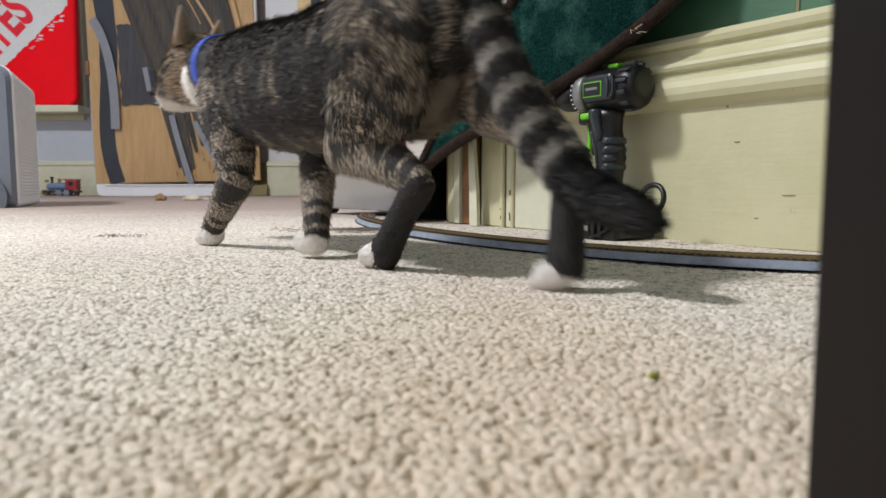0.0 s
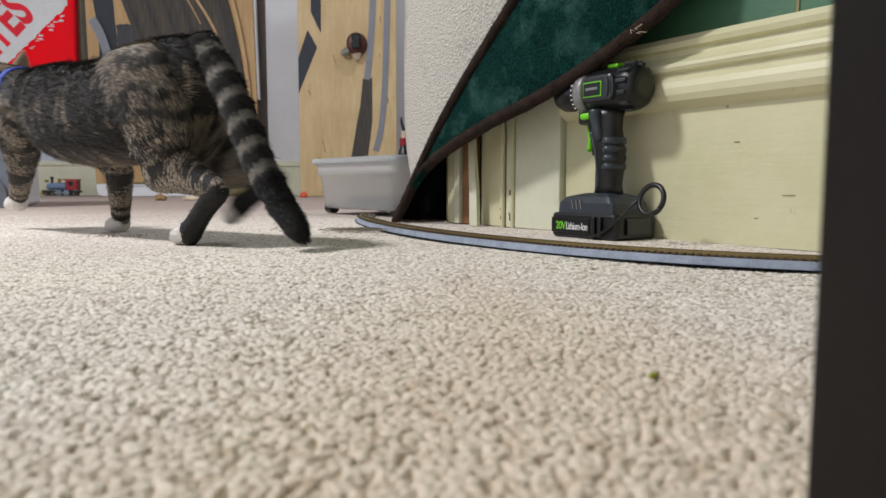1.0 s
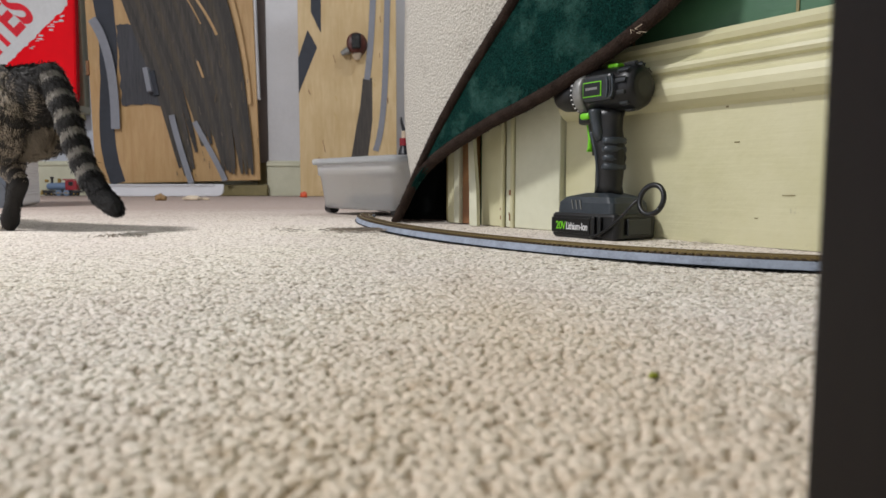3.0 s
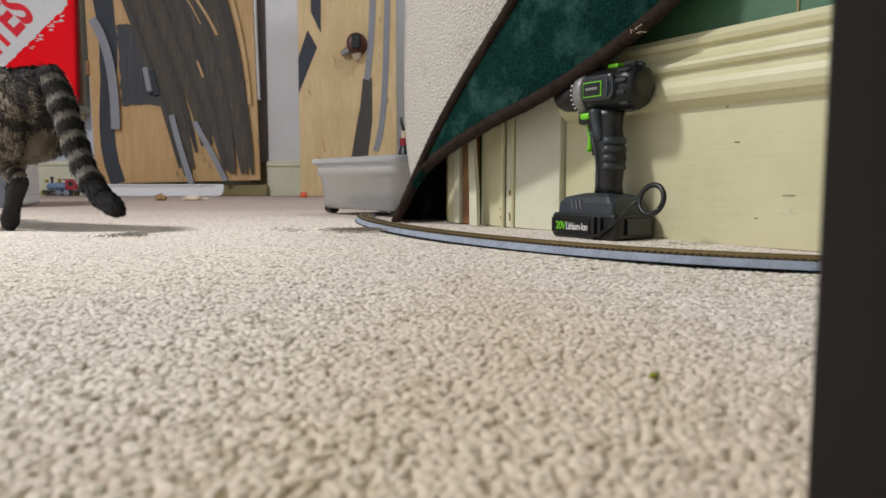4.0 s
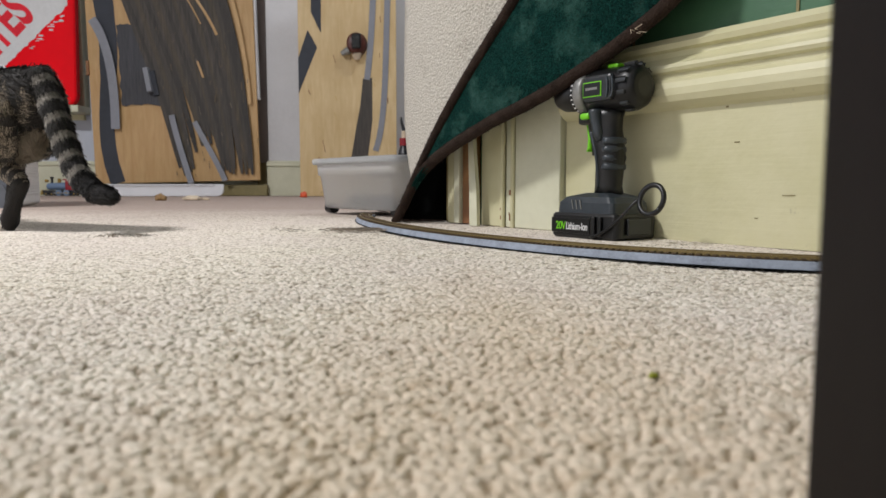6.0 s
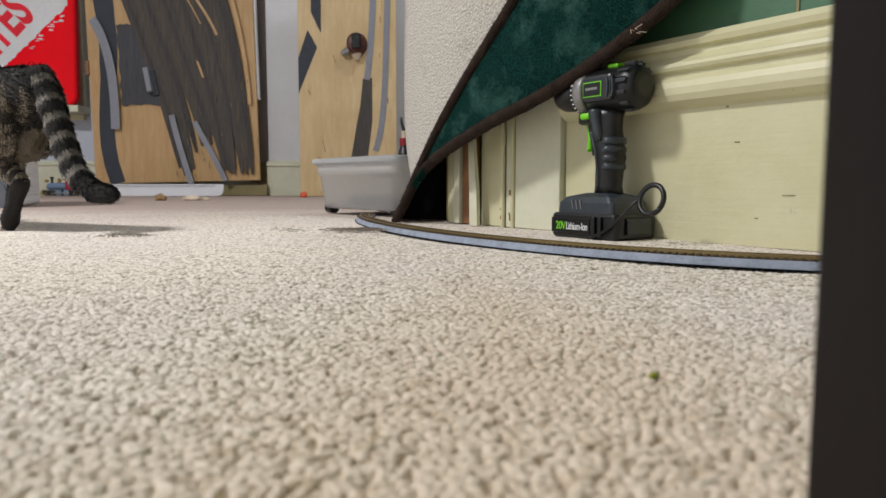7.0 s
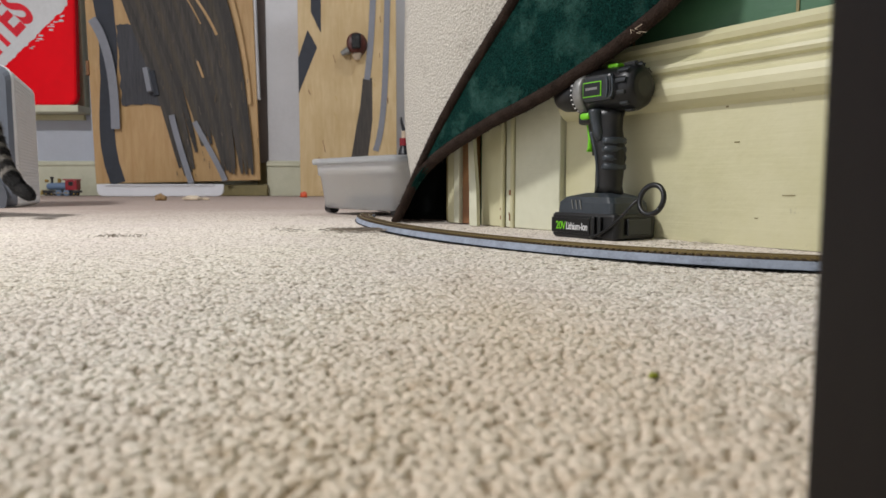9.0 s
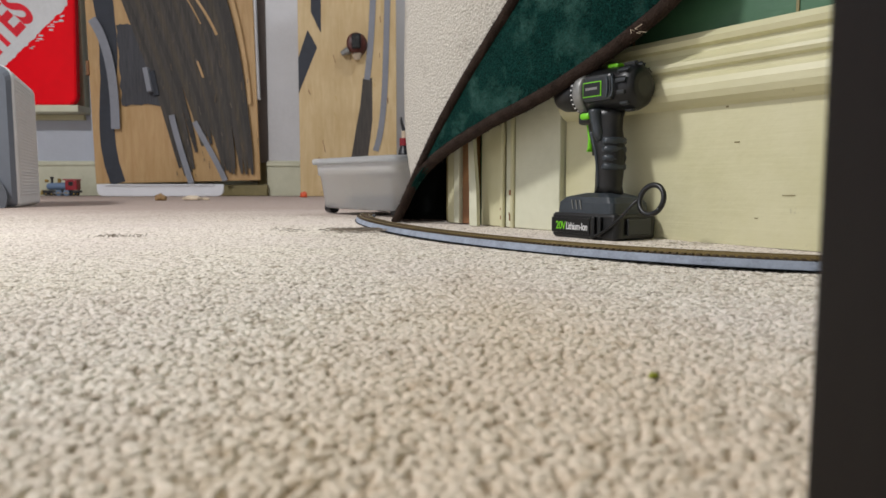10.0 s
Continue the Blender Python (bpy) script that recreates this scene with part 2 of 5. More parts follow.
def fuzz(bm, count, length, seed, width=0.0005):
    """Short fibres standing out of a soft surface."""
    bm.normal_update()
    faces = list(bm.faces)
    area = np.array([f.calc_area() for f in faces])
    rng = np.random.default_rng(seed)
    spots = []
    for i in rng.choice(len(faces), count, p=area / area.sum()):
        f = faces[i]
        c = [v.co for v in f.verts]
        u, w = float(rng.random()), float(rng.random())
        p = c[0].lerp(c[1], u).lerp(c[-1].lerp(c[2], u), w)
        d = (f.normal + Vector(rng.normal(0, 0.55, 3).tolist())).normalized()
        spots.append((p, d, d.cross(Vector(rng.normal(0, 1, 3).tolist())).normalized() * width, length * (0.4 + 0.8 * float(rng.random()))))
    for p, d, s, l in spots:
        bm.faces.new((bm.verts.new(p - s), bm.verts.new(p + s), bm.verts.new(p + d * l)))
    return bm


# ---- the room's shell ----
def build_floor():
    """One carpet sheet: fine tufts where the camera is near, a plain grid further off."""
    rng = np.random.default_rng(4)
    fy = np.concatenate([np.linspace(-1.6, 0.09, 12)[:-1], np.arange(0.09, 0.5, 0.00072), np.arange(0.5, 0.9, 0.0011), np.arange(0.9, 1.3, 0.0022), np.arange(1.3, 1.9, 0.006), np.linspace(1.9, 4.3, 50)[1:]])
    # columns fan out with the distance between two plain outer strips
    u = np.concatenate([np.linspace(-2, -1, 20)[:-1], np.linspace(-1, 1, 760), np.linspace(1, 2, 16)[1:]])
    U, Y = np.meshgrid(u, fy)
    reach = 0.06 + 0.70 * np.clip(Y, 0.09, 1.3)
    outer = np.clip(np.abs(U) - 1, 0, 1)
    X = np.clip(U, -1, 1) * reach * (1 - outer) + np.where(U < 0, -3.2, 2.6) * outer

    def cells(scale, sy, seed):
        r = np.random.default_rng(seed)
        J = r.random((512, 512, 2))
        gx, gy = X / scale, Y / (scale * sy)
        ix, iy = np.floor(gx).astype(int), np.floor(gy).astype(int)
        best = np.full(X.shape, 9.0)
        for ox in (-1, 0, 1):
            for oy in (-1, 0, 1):
                j = J[(ix + ox) % 512, (iy + oy) % 512]
                d = (ix + ox + j[..., 0] - gx) ** 2 + (iy + oy + j[..., 1] - gy) ** 2
                best = np.minimum(best, d)
        return np.sqrt(best)

    tuft = cells(0.0034, 0.85, 1)
    clump = cells(0.0085, 1.0, 2)
    lean = cells(0.021, 1.0, 3)
    pit = np.clip((tuft - 0.40) / 0.34, 0, 1) ** 1.3
    deep = np.clip((clump - 0.2) / 0.6, 0, 1) * np.clip(1.25 - lean, 0.2, 1)
    Z = 0.0008 - 0.0032 * pit * (0.35 + 0.8 * deep) - 0.0010 * tuft ** 2 - 0.0004 * deep
    Z += 0.0012 * np.sin(X * 9 + 1.3 * np.sin(Y * 6)) * np.sin(Y * 8 + 0.7)
    Z += 0.0003 * (rng.random(X.shape) - 0.5)
    fade = np.clip((2.0 - Y) / 0.5, 0, 1) * np.clip((Y - 0.02) / 0.08, 0, 1) * np.clip((1.1 - np.abs(U)) / 0.1, 0, 1)
    Z = Z * fade - 0.0012
    ny, nx = X.shape
    me = bpy.data.meshes.new("floor")
    me.vertices.add(nx * ny)
    me.vertices.foreach_set("co", np.stack([X, Y, Z], -1).astype(np.float32).ravel())
    i = (np.arange(ny - 1)[:, None] * nx + np.arange(nx - 1)[None]).ravel()
    q = np.stack([i, i + 1, i + nx + 1, i + nx], -1).astype(np.int32)
    me.loops.add(q.size)
    me.loops.foreach_set("vertex_index", q.ravel())
    me.polygons.add(len(q))
    me.polygons.foreach_set("loop_start", np.arange(0, q.size, 4, dtype=np.int32))
    me.update(calc_edges=True)
    me.polygons.foreach_set("use_smooth", np.ones(len(q), dtype=bool))
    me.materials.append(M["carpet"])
    tagged(new("floor", me), "beige looped-pile carpet, worn and slightly stained, far end painted dimmer", "carpet floor", kind="structure")


def structure(name, bm, material, label, category, m=None):
    ob = part(name, bm, material, None, label, m)
    return tagged(ob, label, category, kind="structure")


BACK = 4.15
build_floor()
structure("subfloor", box(-3.3, 2.7, -1.7, 4.5, -0.1, -0.012), "raw_wood", "wooden subfloor below the carpet", "floor")
structure("ceiling", box(-3.3, 2.7, -1.7, 4.5, 2.5, 2.6), "white_wall", "plain white painted ceiling", "ceiling")
structure("wall_back", box(-3.3, 2.7, BACK, BACK + 0.12, -0.01, 2.5), "blue_wall", "blue-grey painted back wall", "wall")
structure("wall_left", box(-3.32, -3.2, -1.7, BACK, -0.01, 2.5), "blue_wall", "blue-grey painted side wall", "wall")
structure("wall_rear", box(-3.2, 2.6, -1.72, -1.6, -0.01, 2.5), "white_wall", "white painted wall behind the room", "wall")
structure("wall_right", box(2.6, 2.72, -1.7, BACK, -0.01, 2.5), "white_wall", "white painted outer wall", "wall")

# the near oblique wall, green above a tall cream skirting
structure("wall_oblique", box(0.712, 0.80, -2.38, 1.02, -0.01, 2.5), "green_wall", "green painted wall above a tall cream baseboard", "wall", WALL)


def skirting():
    pts = [(0.711, 0.0), (0.694, 0.0), (0.694, 0.154), (0.688, 0.157), (0.681, 0.163), (0.678, 0.170), (0.678, 0.178), (0.681, 0.185), (0.687, 0.190),
           (0.687, 0.196), (0.682, 0.198), (0.680, 0.202), (0.681, 0.206), (0.687, 0.210), (0.693, 0.216), (0.694, 0.2225), (0.688, 0.225), (0.686, 0.231), (0.692, 0.2385), (0.711, 0.240)]
    bm = profile_y(pts, -2.36, 0.7235)
    structure("baseboard_oblique", bm, "cream", "tall cream painted baseboard with a moulded top", "baseboard", WALL)


skirting()
# tongue joints of the green boards
for y in (0.03, 0.2, 0.405, 0.62):
    structure("wall_groove", box(0.7105, 0.7125, y, y + 0.003, 0.243, 1.2), "olive", "narrow joint between green wall boards", "wall joint", WALL)


def casing():
    """The battered door casing at the wall's end, board by board."""
    root = thing("door_casing", WALL, "battered cream painted door casing with a split strip", "door casing", kind="structure")
    part("plinth_board", box(0.684, 0.711, 0.7256, 0.8235, 0, 0.27, 0.002), "cream_pale", root, "pale cream worn board")
    part("bead", tube([(0.684, 0.8285, 0), (0.684, 0.8285, 0.27)], 0.0042, 10), "cream", root)
    part("side_strip", box(0.685, 0.711, 0.8333, 0.8465, 0, 0.27, 0.002), "cream_pale", root)
    part("bead", tube([(0.683, 0.8515, 0), (0.683, 0.8515, 0.27)], 0.0042, 10), "cream", root)
    part("flat_board", box(0.686, 0.711, 0.8565, 0.911, 0, 0.27, 0.002), "cream", root)
    rows = [[(0.664, c - w, z), (0.664, c + w, z), (0.672, c + w * 0.8, z), (0.672, c - w * 0.8, z)] for z, c, w in ((0, 0.903, 0.0105), (0.06, 0.905, 0.0095), (0.12, 0.910, 0.007), (0.2, 0.914, 0.0045))]
    part("splintered_strip", add_loft(bmesh.new(), rows), "cream_pale", root, "loose splintered cream strip")
    part("bare_strip", box(0.690, 0.711, 0.945, 0.970, 0, 0.27, 0.002), "raw_wood", root, "bare reddish-brown wood strip")
    part("inner_strip", box(0.684, 0.711, 0.9715, 0.9875, 0, 0.27, 0.002), "cream_pale", root)
    part("inner_strip", box(0.686, 0.711, 0.9895, 1.0085, 0, 0.27, 0.002), "cream", root)
    for y, z, w, h in ((0.8275, 0.050, 0.0035, 0.008), (0.8285, 0.011, 0.002, 0.010), (0.8505, 0.012, 0.002, 0.006), (0.8515, 0.026, 0.0016, 0.004), (0.8300, 0.020, 0.0018, 0.004)):
        part("paint_chip", box(0.6786, 0.6797, y, y + w, z, z + h, 0.0003, 1), "raw_wood", root, "brown chip in the paint")
    # the jamb's shade is put into its olive colour
    part("jamb", box(0.690, 0.711, 1.0105, 1.019, 0, 0.27, 0.002), "olive", root, "shaded olive door jamb")


casing()

# ---- back wall: baseboards, shaded wall strip and window ----
structure("baseboard_back", profile_y([(0, 0), (-0.018, 0), (-0.018, 0.172), (-0.026, 0.178), (-0.026, 0.19), (-0.02, 0.2), (0, 0.203)], -3.2, -0.985), "cream_pale",
          "cream baseboard along the back wall", "baseboard", pose(0, BACK, 0, 0, 0, 0) @ Matrix(((0, 1, 0, 0), (1, 0, 0, 0), (0, 0, 1, 0), (0, 0, 0, 1))))
structure("wall_pier", box(-1.0, 0.3, 4.02, BACK, -0.01, 2.5, 0.003), "white_wall", "white wall pier beside the boards", "wall")
# the wall's shaded stretch, added as a strip with the shade in its colour
structure("pier_trim", box(-1.075, -1.001, 4.07, BACK, 0.0, 2.5, 0.003), "taupe", "added strip beside the pier, taupe for the shaded wall", "trim")
structure("baseboard_pier", profile_y([(0, 0), (-0.018, 0), (-0.018, 0.165), (-0.028, 0.17), (-0.028, 0.178), (-0.02, 0.182), (-0.02, 0.192), (0, 0.2)], -1.006, 0.3), "cream_pale",
          "cream baseboard on the pier", "baseboard", pose(0, 4.02, 0) @ Matrix(((0, 1, 0, 0), (1, 0, 0, 0), (0, 0, 1, 0), (0, 0, 0, 1))))
# same shaded stretch lower down: olive instead of cream
structure("baseboard_trim", box(-1.077, -1.008, 4.052, 4.068, 0, 0.19, 0.003), "olive", "baseboard below the taupe strip, olive for its shade", "baseboard")


def window_frame():
    root = thing("window_1", pose(-2.55, BACK, 0), "cream painted window frame with a projecting sill", "window frame", kind="structure")
    part("sill", box(-0.6, 0.49, -0.17, 0, 0.472, 0.512, 0.006), "cream_pale", root)
    part("apron", box(-0.55, 0.45, -0.025, 0, 0.44, 0.471, 0.004), "cream", root)
    part("casing_right", box(0.425, 0.475, -0.06, 0, 0.513, 2.0, 0.004), "cream_pale", root)
    part("casing_inner", box(0.385, 0.423, -0.045, 0, 0.513, 2.0, 0.004), "cream", root)
    part("casing_left", box(-0.55, -0.45, -0.06, 0, 0.513, 2.0, 0.004), "cream_pale", root)
    part("pane", box(-0.45, 0.384, -0.02, 0, 0.513, 2.0), "grey_plastic", root, "dull grey covered pane")
    part("corner_post", box(0.49, 0.56, -0.03, 0, 0.2, 2.0, 0.004), "blue_wall", root, "blue-grey wall strip")


window_frame()


# ---- things along the back wall ----
def red_sign():
    """A corrugated plastic sign board folded like a shallow tray, standing on the sill."""
    root = thing("plastic_sign", pose(-2.378, 4.0, 0.512, -3, 0, 0), "red corrugated plastic sign with a white diagonal band and red lettering", "sign")
    out = []
    w, h, r = 0.31, 0.78, 0.05
    for cx, cz, a0 in ((w - r, r, -90), (w - r, h - r, 0), (-w + r, h - r, 90), (-w + r, r, 180)):
        out += [(cx + r * math.cos(radians(a0 + k * 15)), cz + r * math.sin(radians(a0 + k * 15))) for k in range(7)]
    part("panel", prism_y(out, -0.02, 0.03, 0.006), "red_plastic", root)
    rng = random.Random(3)
    # the band with a brushed, ragged edge
    a = radians(43.4)
    ux, uz = math.cos(a), math.sin(a)
    bm2 = bmesh.new()
    low = [(-0.28 + k * 0.016, rng.uniform(-0.006, 0.006)) for k in range(48)]
    outline = low + [(0.47, 0.30), (-0.28, 0.30)]
    front = [bm2.verts.new((0.0 + s * ux - v * uz, -0.0222, 0.293 + s * uz + v * ux)) for s, v in outline]
    face = bm2.faces.new(front)
    ext = bmesh.ops.extrude_face_region(bm2, geom=[face])
    for v in ext["geom"]:
        if isinstance(v, bmesh.types.BMVert):
            v.co.y += 0.0012
    for axis_n, co in (((1, 0, 0), (0.272, 0, 0)), ((-1, 0, 0), (-0.30, 0, 0)), ((0, 0, 1), (0, 0, 0.76))):
        bmesh.ops.bisect_plane(bm2, geom=bm2.verts[:] + bm2.edges[:] + bm2.faces[:], plane_co=co, plane_no=axis_n, clear_outer=True)
    part("band", bm2, "white_print", root, "white brushed diagonal band")
    font = bpy.data.curves.new("lettering", "FONT")
    font.body, font.size, font.extrude, font.offset = "EYES", 0.315, 0.0008, 0.009
    font.space_character = 1.0
    font.materials.append(M["red_print"])
    ob = new("lettering", font)
    ob.parent = root
    ob.matrix_basis = pose(-0.162, -0.0245, 0.235, 90, 0, 0) @ pose(0, 0, 0, 0, 0, 46) @ Matrix.Diagonal((0.56, 1.0, 1, 1))
    tagged(ob, "red block lettering")
    for k in range(18):
        x = rng.uniform(0.05, 0.25)
        z = 0.293 + (x + 0.0) * math.tan(a) - 0.012 - rng.random() * 0.03
        part("brush_fleck", box(x, x + rng.uniform(0.008, 0.03), -0.0232, -0.0215, z, z + rng.uniform(0.003, 0.008)), "white_print", root)


red_sign()


def strip(bm, pts, w, y, z0=0.0008):
    """A flat curved strip on a board's face (x, z), of changing width."""
    n = len(pts)
    rows = []
    for i, p in enumerate(pts):
        d = (Vector(pts[min(i + 1, n - 1)]) - Vector(pts[max(i - 1, 0)])).normalized()
        ww = w[i] if isinstance(w, (list, tuple)) else w
        nx, nz = -d[1] * ww / 2, d[0] * ww / 2
        rows.append([(p[0] - nx, y, p[1] - nz), (p[0] + nx, y, p[1] + nz), (p[0] + nx, y + z0, p[1] + nz), (p[0] - nx, y + z0, p[1] - nz)])
    return add_loft(bm, rows)


def curve2(pts, n=14):
    return [(p.x, p.y) for p in bezier([(x, z, 0) for x, z in pts], n)]


def layout_board():
    """The large plywood board painted with roadways: x from 0 to 0.95, z from 0 up."""
    root = thing("layout_board", pose(-1.952, 3.93, 0.068, -0.6, -1.3, 0), "plywood layout board painted with dark sweeping roadways", "plywood board")
    part("board", box(0, 0.925, 0, 0.014, 0, 1.3, 0.002), "plywood", root)
    part("side_rail", box(0.912, 0.934, 0.016, 0.05, 0.45, 1.3, 0.002), "white_plastic", root, "thin white edge rail")
    y = -0.001
    rng = random.Random(8)
    layers = [0]

    def band(pts, w, mat, label=""):
        layers[0] += 1
        part("roadway", strip(bmesh.new(), curve2([(x * 0.97, z) for x, z in pts]), w, y - 0.0006 * layers[0]), mat, root, label)
    # dark smooth road by the board's edge
    band([(0.10, 1.25), (0.07, 0.95), (0.19, 0.80), (0.11, 0.55), (0.02, 0.3), (0.13, 0.0)], [0.11] * 4 + [0.1] * 4 + [0.085] * 7, "blue_black", "blue-black painted road")
    # soft dark square
    bm = bmesh.new()
    edge = random.Random(12)
    ring = [(0.175, 0.43), (0.40, 0.43), (0.40, 0.87), (0.175, 0.87)]
    out = []
    for (x0, z0), (x1, z1) in zip(ring, ring[1:] + ring[:1]):
        out += [(x0 + (x1 - x0) * q / 12 + edge.uniform(-0.008, 0.008), z0 + (z1 - z0) * q / 12 + edge.uniform(-0.008, 0.008)) for q in range(12)]
    profile_y(out, y - 0.0042, y - 0.003, bm)
    part("painted_square", bm, "slate_paint", root, "charcoal painted square")
    layers[0] = 7
    # sweeping strokes that fan out from the top towards the bottom corner
    for k in range(22):
        f = k / 21
        top = 0.14 + 0.56 * f
        mid = 0.37 + 0.50 * f
        bx = 0.50 + 0.42 * f + rng.uniform(-0.01, 0.01)
        bz = (0.03 + 0.05 * rng.random()) if f < 0.2 or f > 0.55 else 0.16 + 0.14 * rng.random()
        w = rng.uniform(0.8, 1.1)
        band([(top, 1.28), (top + 0.10, 0.98), (mid + 0.02, 0.62), (bx, bz)], [0.058 * w] * 8 + [0.052 * w, 0.048 * w, 0.04 * w, 0.036 * w, 0.03, 0.026, 0.014], ("char_paint", "black_paint", "char_paint", "sooty_paint")[k % 4])
    # long pale gap strokes of bare wood
    layers[0] = 30
    for pts, w in (([(0.42, 1.28), (0.52, 1.13), (0.66, 0.97), (0.725, 0.80)], 0.014), ([(0.79, 1.1), (0.86, 0.85), (0.885, 0.6), (0.89, 0.42)], 0.02), ([(0.61, 0.66), (0.625, 0.62), (0.63, 0.6), (0.64, 0.57)], 0.012),
                   ([(0.50, 1.12), (0.56, 1.02), (0.61, 0.93), (0.64, 0.86)], 0.006)):
        layers[0] += 1
        part("bare_streak", strip(bmesh.new(), curve2(pts), w, y - 0.0006 * layers[0]), "plywood", root, "bare wood streak")
    # scattered drips of bare wood and glue
    for k in range(20):
        x = rng.uniform(0.42, 0.93)
        z = rng.uniform(0.02, 0.75) * (0.35 + 0.65 * rng.random())
        d = rng.uniform(-0.3, 0.1)
        ln = rng.uniform(0.012, 0.05)
        part("bare_fleck", strip(bmesh.new(), [(x, z), (x + d * ln, z + ln)], rng.uniform(0.002, 0.006), y - 0.0215), "bare_tan" if k % 3 else "glue_dark", root)
    layers[0] = 36
    for pts, w in (([(0.045, 0.90), (0.11, 0.80), (0.155, 0.65), (0.14, 0.30)], 0.048), ([(0.455, 0.37), (0.475, 0.25), (0.51, 0.12), (0.545, -0.01)], 0.032), ([(0.58, 0.33), (0.63, 0.22), (0.69, 0.12), (0.735, 0.0)], 0.03)):
        layers[0] += 1
        bm = strip(bmesh.new(), curve2(pts), w, y - 0.026, 0.004)
        part("roadbed_strip", bm, "grey_strip", root, "grey foam roadbed strip")
    bm = add_box(bmesh.new(), -0.014, 0.014, -0.035, 0, -0.066, 0.066, 0.003, 2, pose(0.335, y - 0.004, 0.565, 0, -8, 0))
    part("raised_tab", bm, "grey_strip", root, "pale grey raised tab")
    bm = add_box(bmesh.new(), -0.016, 0.016, -0.012, 0, -0.07, 0.07, 0.003, 2, pose(0.362, y - 0.002, 0.548, 0, -8, 0))
    part("tab_shade", bm, "blue_black", root)
    part("hinge", box(-0.012, 0.004, -0.01, 0.016, 0.6, 0.68, 0.002), "raw_wood", root, "rusty hinge plate")


layout_board()
box_ob = thing("support_block", pose(-1.0, 3.97, 0), "dark olive wooden block that carries the plywood board", "wood block")
part("block", box(-0.95, 0.0, 0, 0.07, 0, 0.064, 0.004), "olive", box_ob)


def tray():
    root = thing("plastic_tray", pose(-1.91, 3.86, 0, 0, 0, 0), "white plastic tray lid on edge below the plywood board", "plastic tray")
    out = []
    w, h, r = 0.70, 0.066, 0.035
    for cx, cz, a0, rr in ((w - r, r, -90, r), (r, r, 180, r)):
        out += [(cx + rr * math.cos(radians(a0 + k * 15)), cz + rr * math.sin(radians(a0 + k * 15))) for k in range(7)]
        if a0 == -90:
            out += [(w, h), (0, h)]
    part("panel", prism_y(out, -0.012, 0.0, 0.003), "white_plastic", root)
    part("rim", box(0.05, w - 0.05, -0.02, -0.0125, h - 0.008, h, 0.002), "white_plastic", root)


tray()


def second_board():
    root = thing("plywood_board", pose(-0.772, 3.78, 0.002, -0.6, 0, 0), "pale plywood board with grey and dark painted track strips", "plywood board")
    part("board", box(0, 0.522, 0, 0.014, 0, 1.25, 0.002), "plywood_pale", root)
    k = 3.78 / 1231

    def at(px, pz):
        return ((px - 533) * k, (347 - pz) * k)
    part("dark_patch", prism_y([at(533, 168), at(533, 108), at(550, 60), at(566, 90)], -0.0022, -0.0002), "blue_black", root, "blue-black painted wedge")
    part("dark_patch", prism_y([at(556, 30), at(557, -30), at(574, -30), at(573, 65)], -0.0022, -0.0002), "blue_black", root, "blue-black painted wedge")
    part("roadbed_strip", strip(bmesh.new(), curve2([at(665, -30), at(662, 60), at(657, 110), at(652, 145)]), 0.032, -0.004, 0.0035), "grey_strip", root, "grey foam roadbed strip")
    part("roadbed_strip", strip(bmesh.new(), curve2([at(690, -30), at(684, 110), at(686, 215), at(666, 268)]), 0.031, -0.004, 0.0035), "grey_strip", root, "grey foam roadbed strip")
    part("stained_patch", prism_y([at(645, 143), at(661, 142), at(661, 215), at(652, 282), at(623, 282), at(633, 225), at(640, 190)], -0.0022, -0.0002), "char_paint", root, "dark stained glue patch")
    rng = random.Random(5)
    for i in range(26):
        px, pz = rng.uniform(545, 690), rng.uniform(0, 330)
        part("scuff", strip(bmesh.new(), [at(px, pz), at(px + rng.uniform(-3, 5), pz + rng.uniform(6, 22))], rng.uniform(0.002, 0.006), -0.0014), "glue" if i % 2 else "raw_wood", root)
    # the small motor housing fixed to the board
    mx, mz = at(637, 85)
    rows = [[(mx + w * math.cos(t) + 0.3 * d, d, mz + h * math.sin(t)) for t in (q * math.pi / 8 for q in range(16))] for d, w, h in ((-0.0002, 0.050, 0.062), (-0.02, 0.048, 0.060), (-0.045, 0.042, 0.052), (-0.052, 0.030, 0.040))]
    box_m = part("switch_motor", add_loft(bmesh.new(), rows), "tool_red", root, "red-brown switch motor housing", None, True)
    part("cover", box(mx - 0.026, mx + 0.022, -0.060, -0.0525, mz - 0.032, mz + 0.046, 0.006), "label_black", box_m, "black cover plate")
    part("collar", tube([(mx, -0.028, mz - 0.085), (mx - 0.004, -0.028, mz - 0.055)], [0.014, 0.028], 12), "chalk", box_m)
    part("lever", tube([(mx - 0.045, -0.03, mz - 0.035), (mx - 0.085, -0.03, mz - 0.055)], [0.022, 0.012], 10), "tool_silver", box_m, "grey metal lever")


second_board()


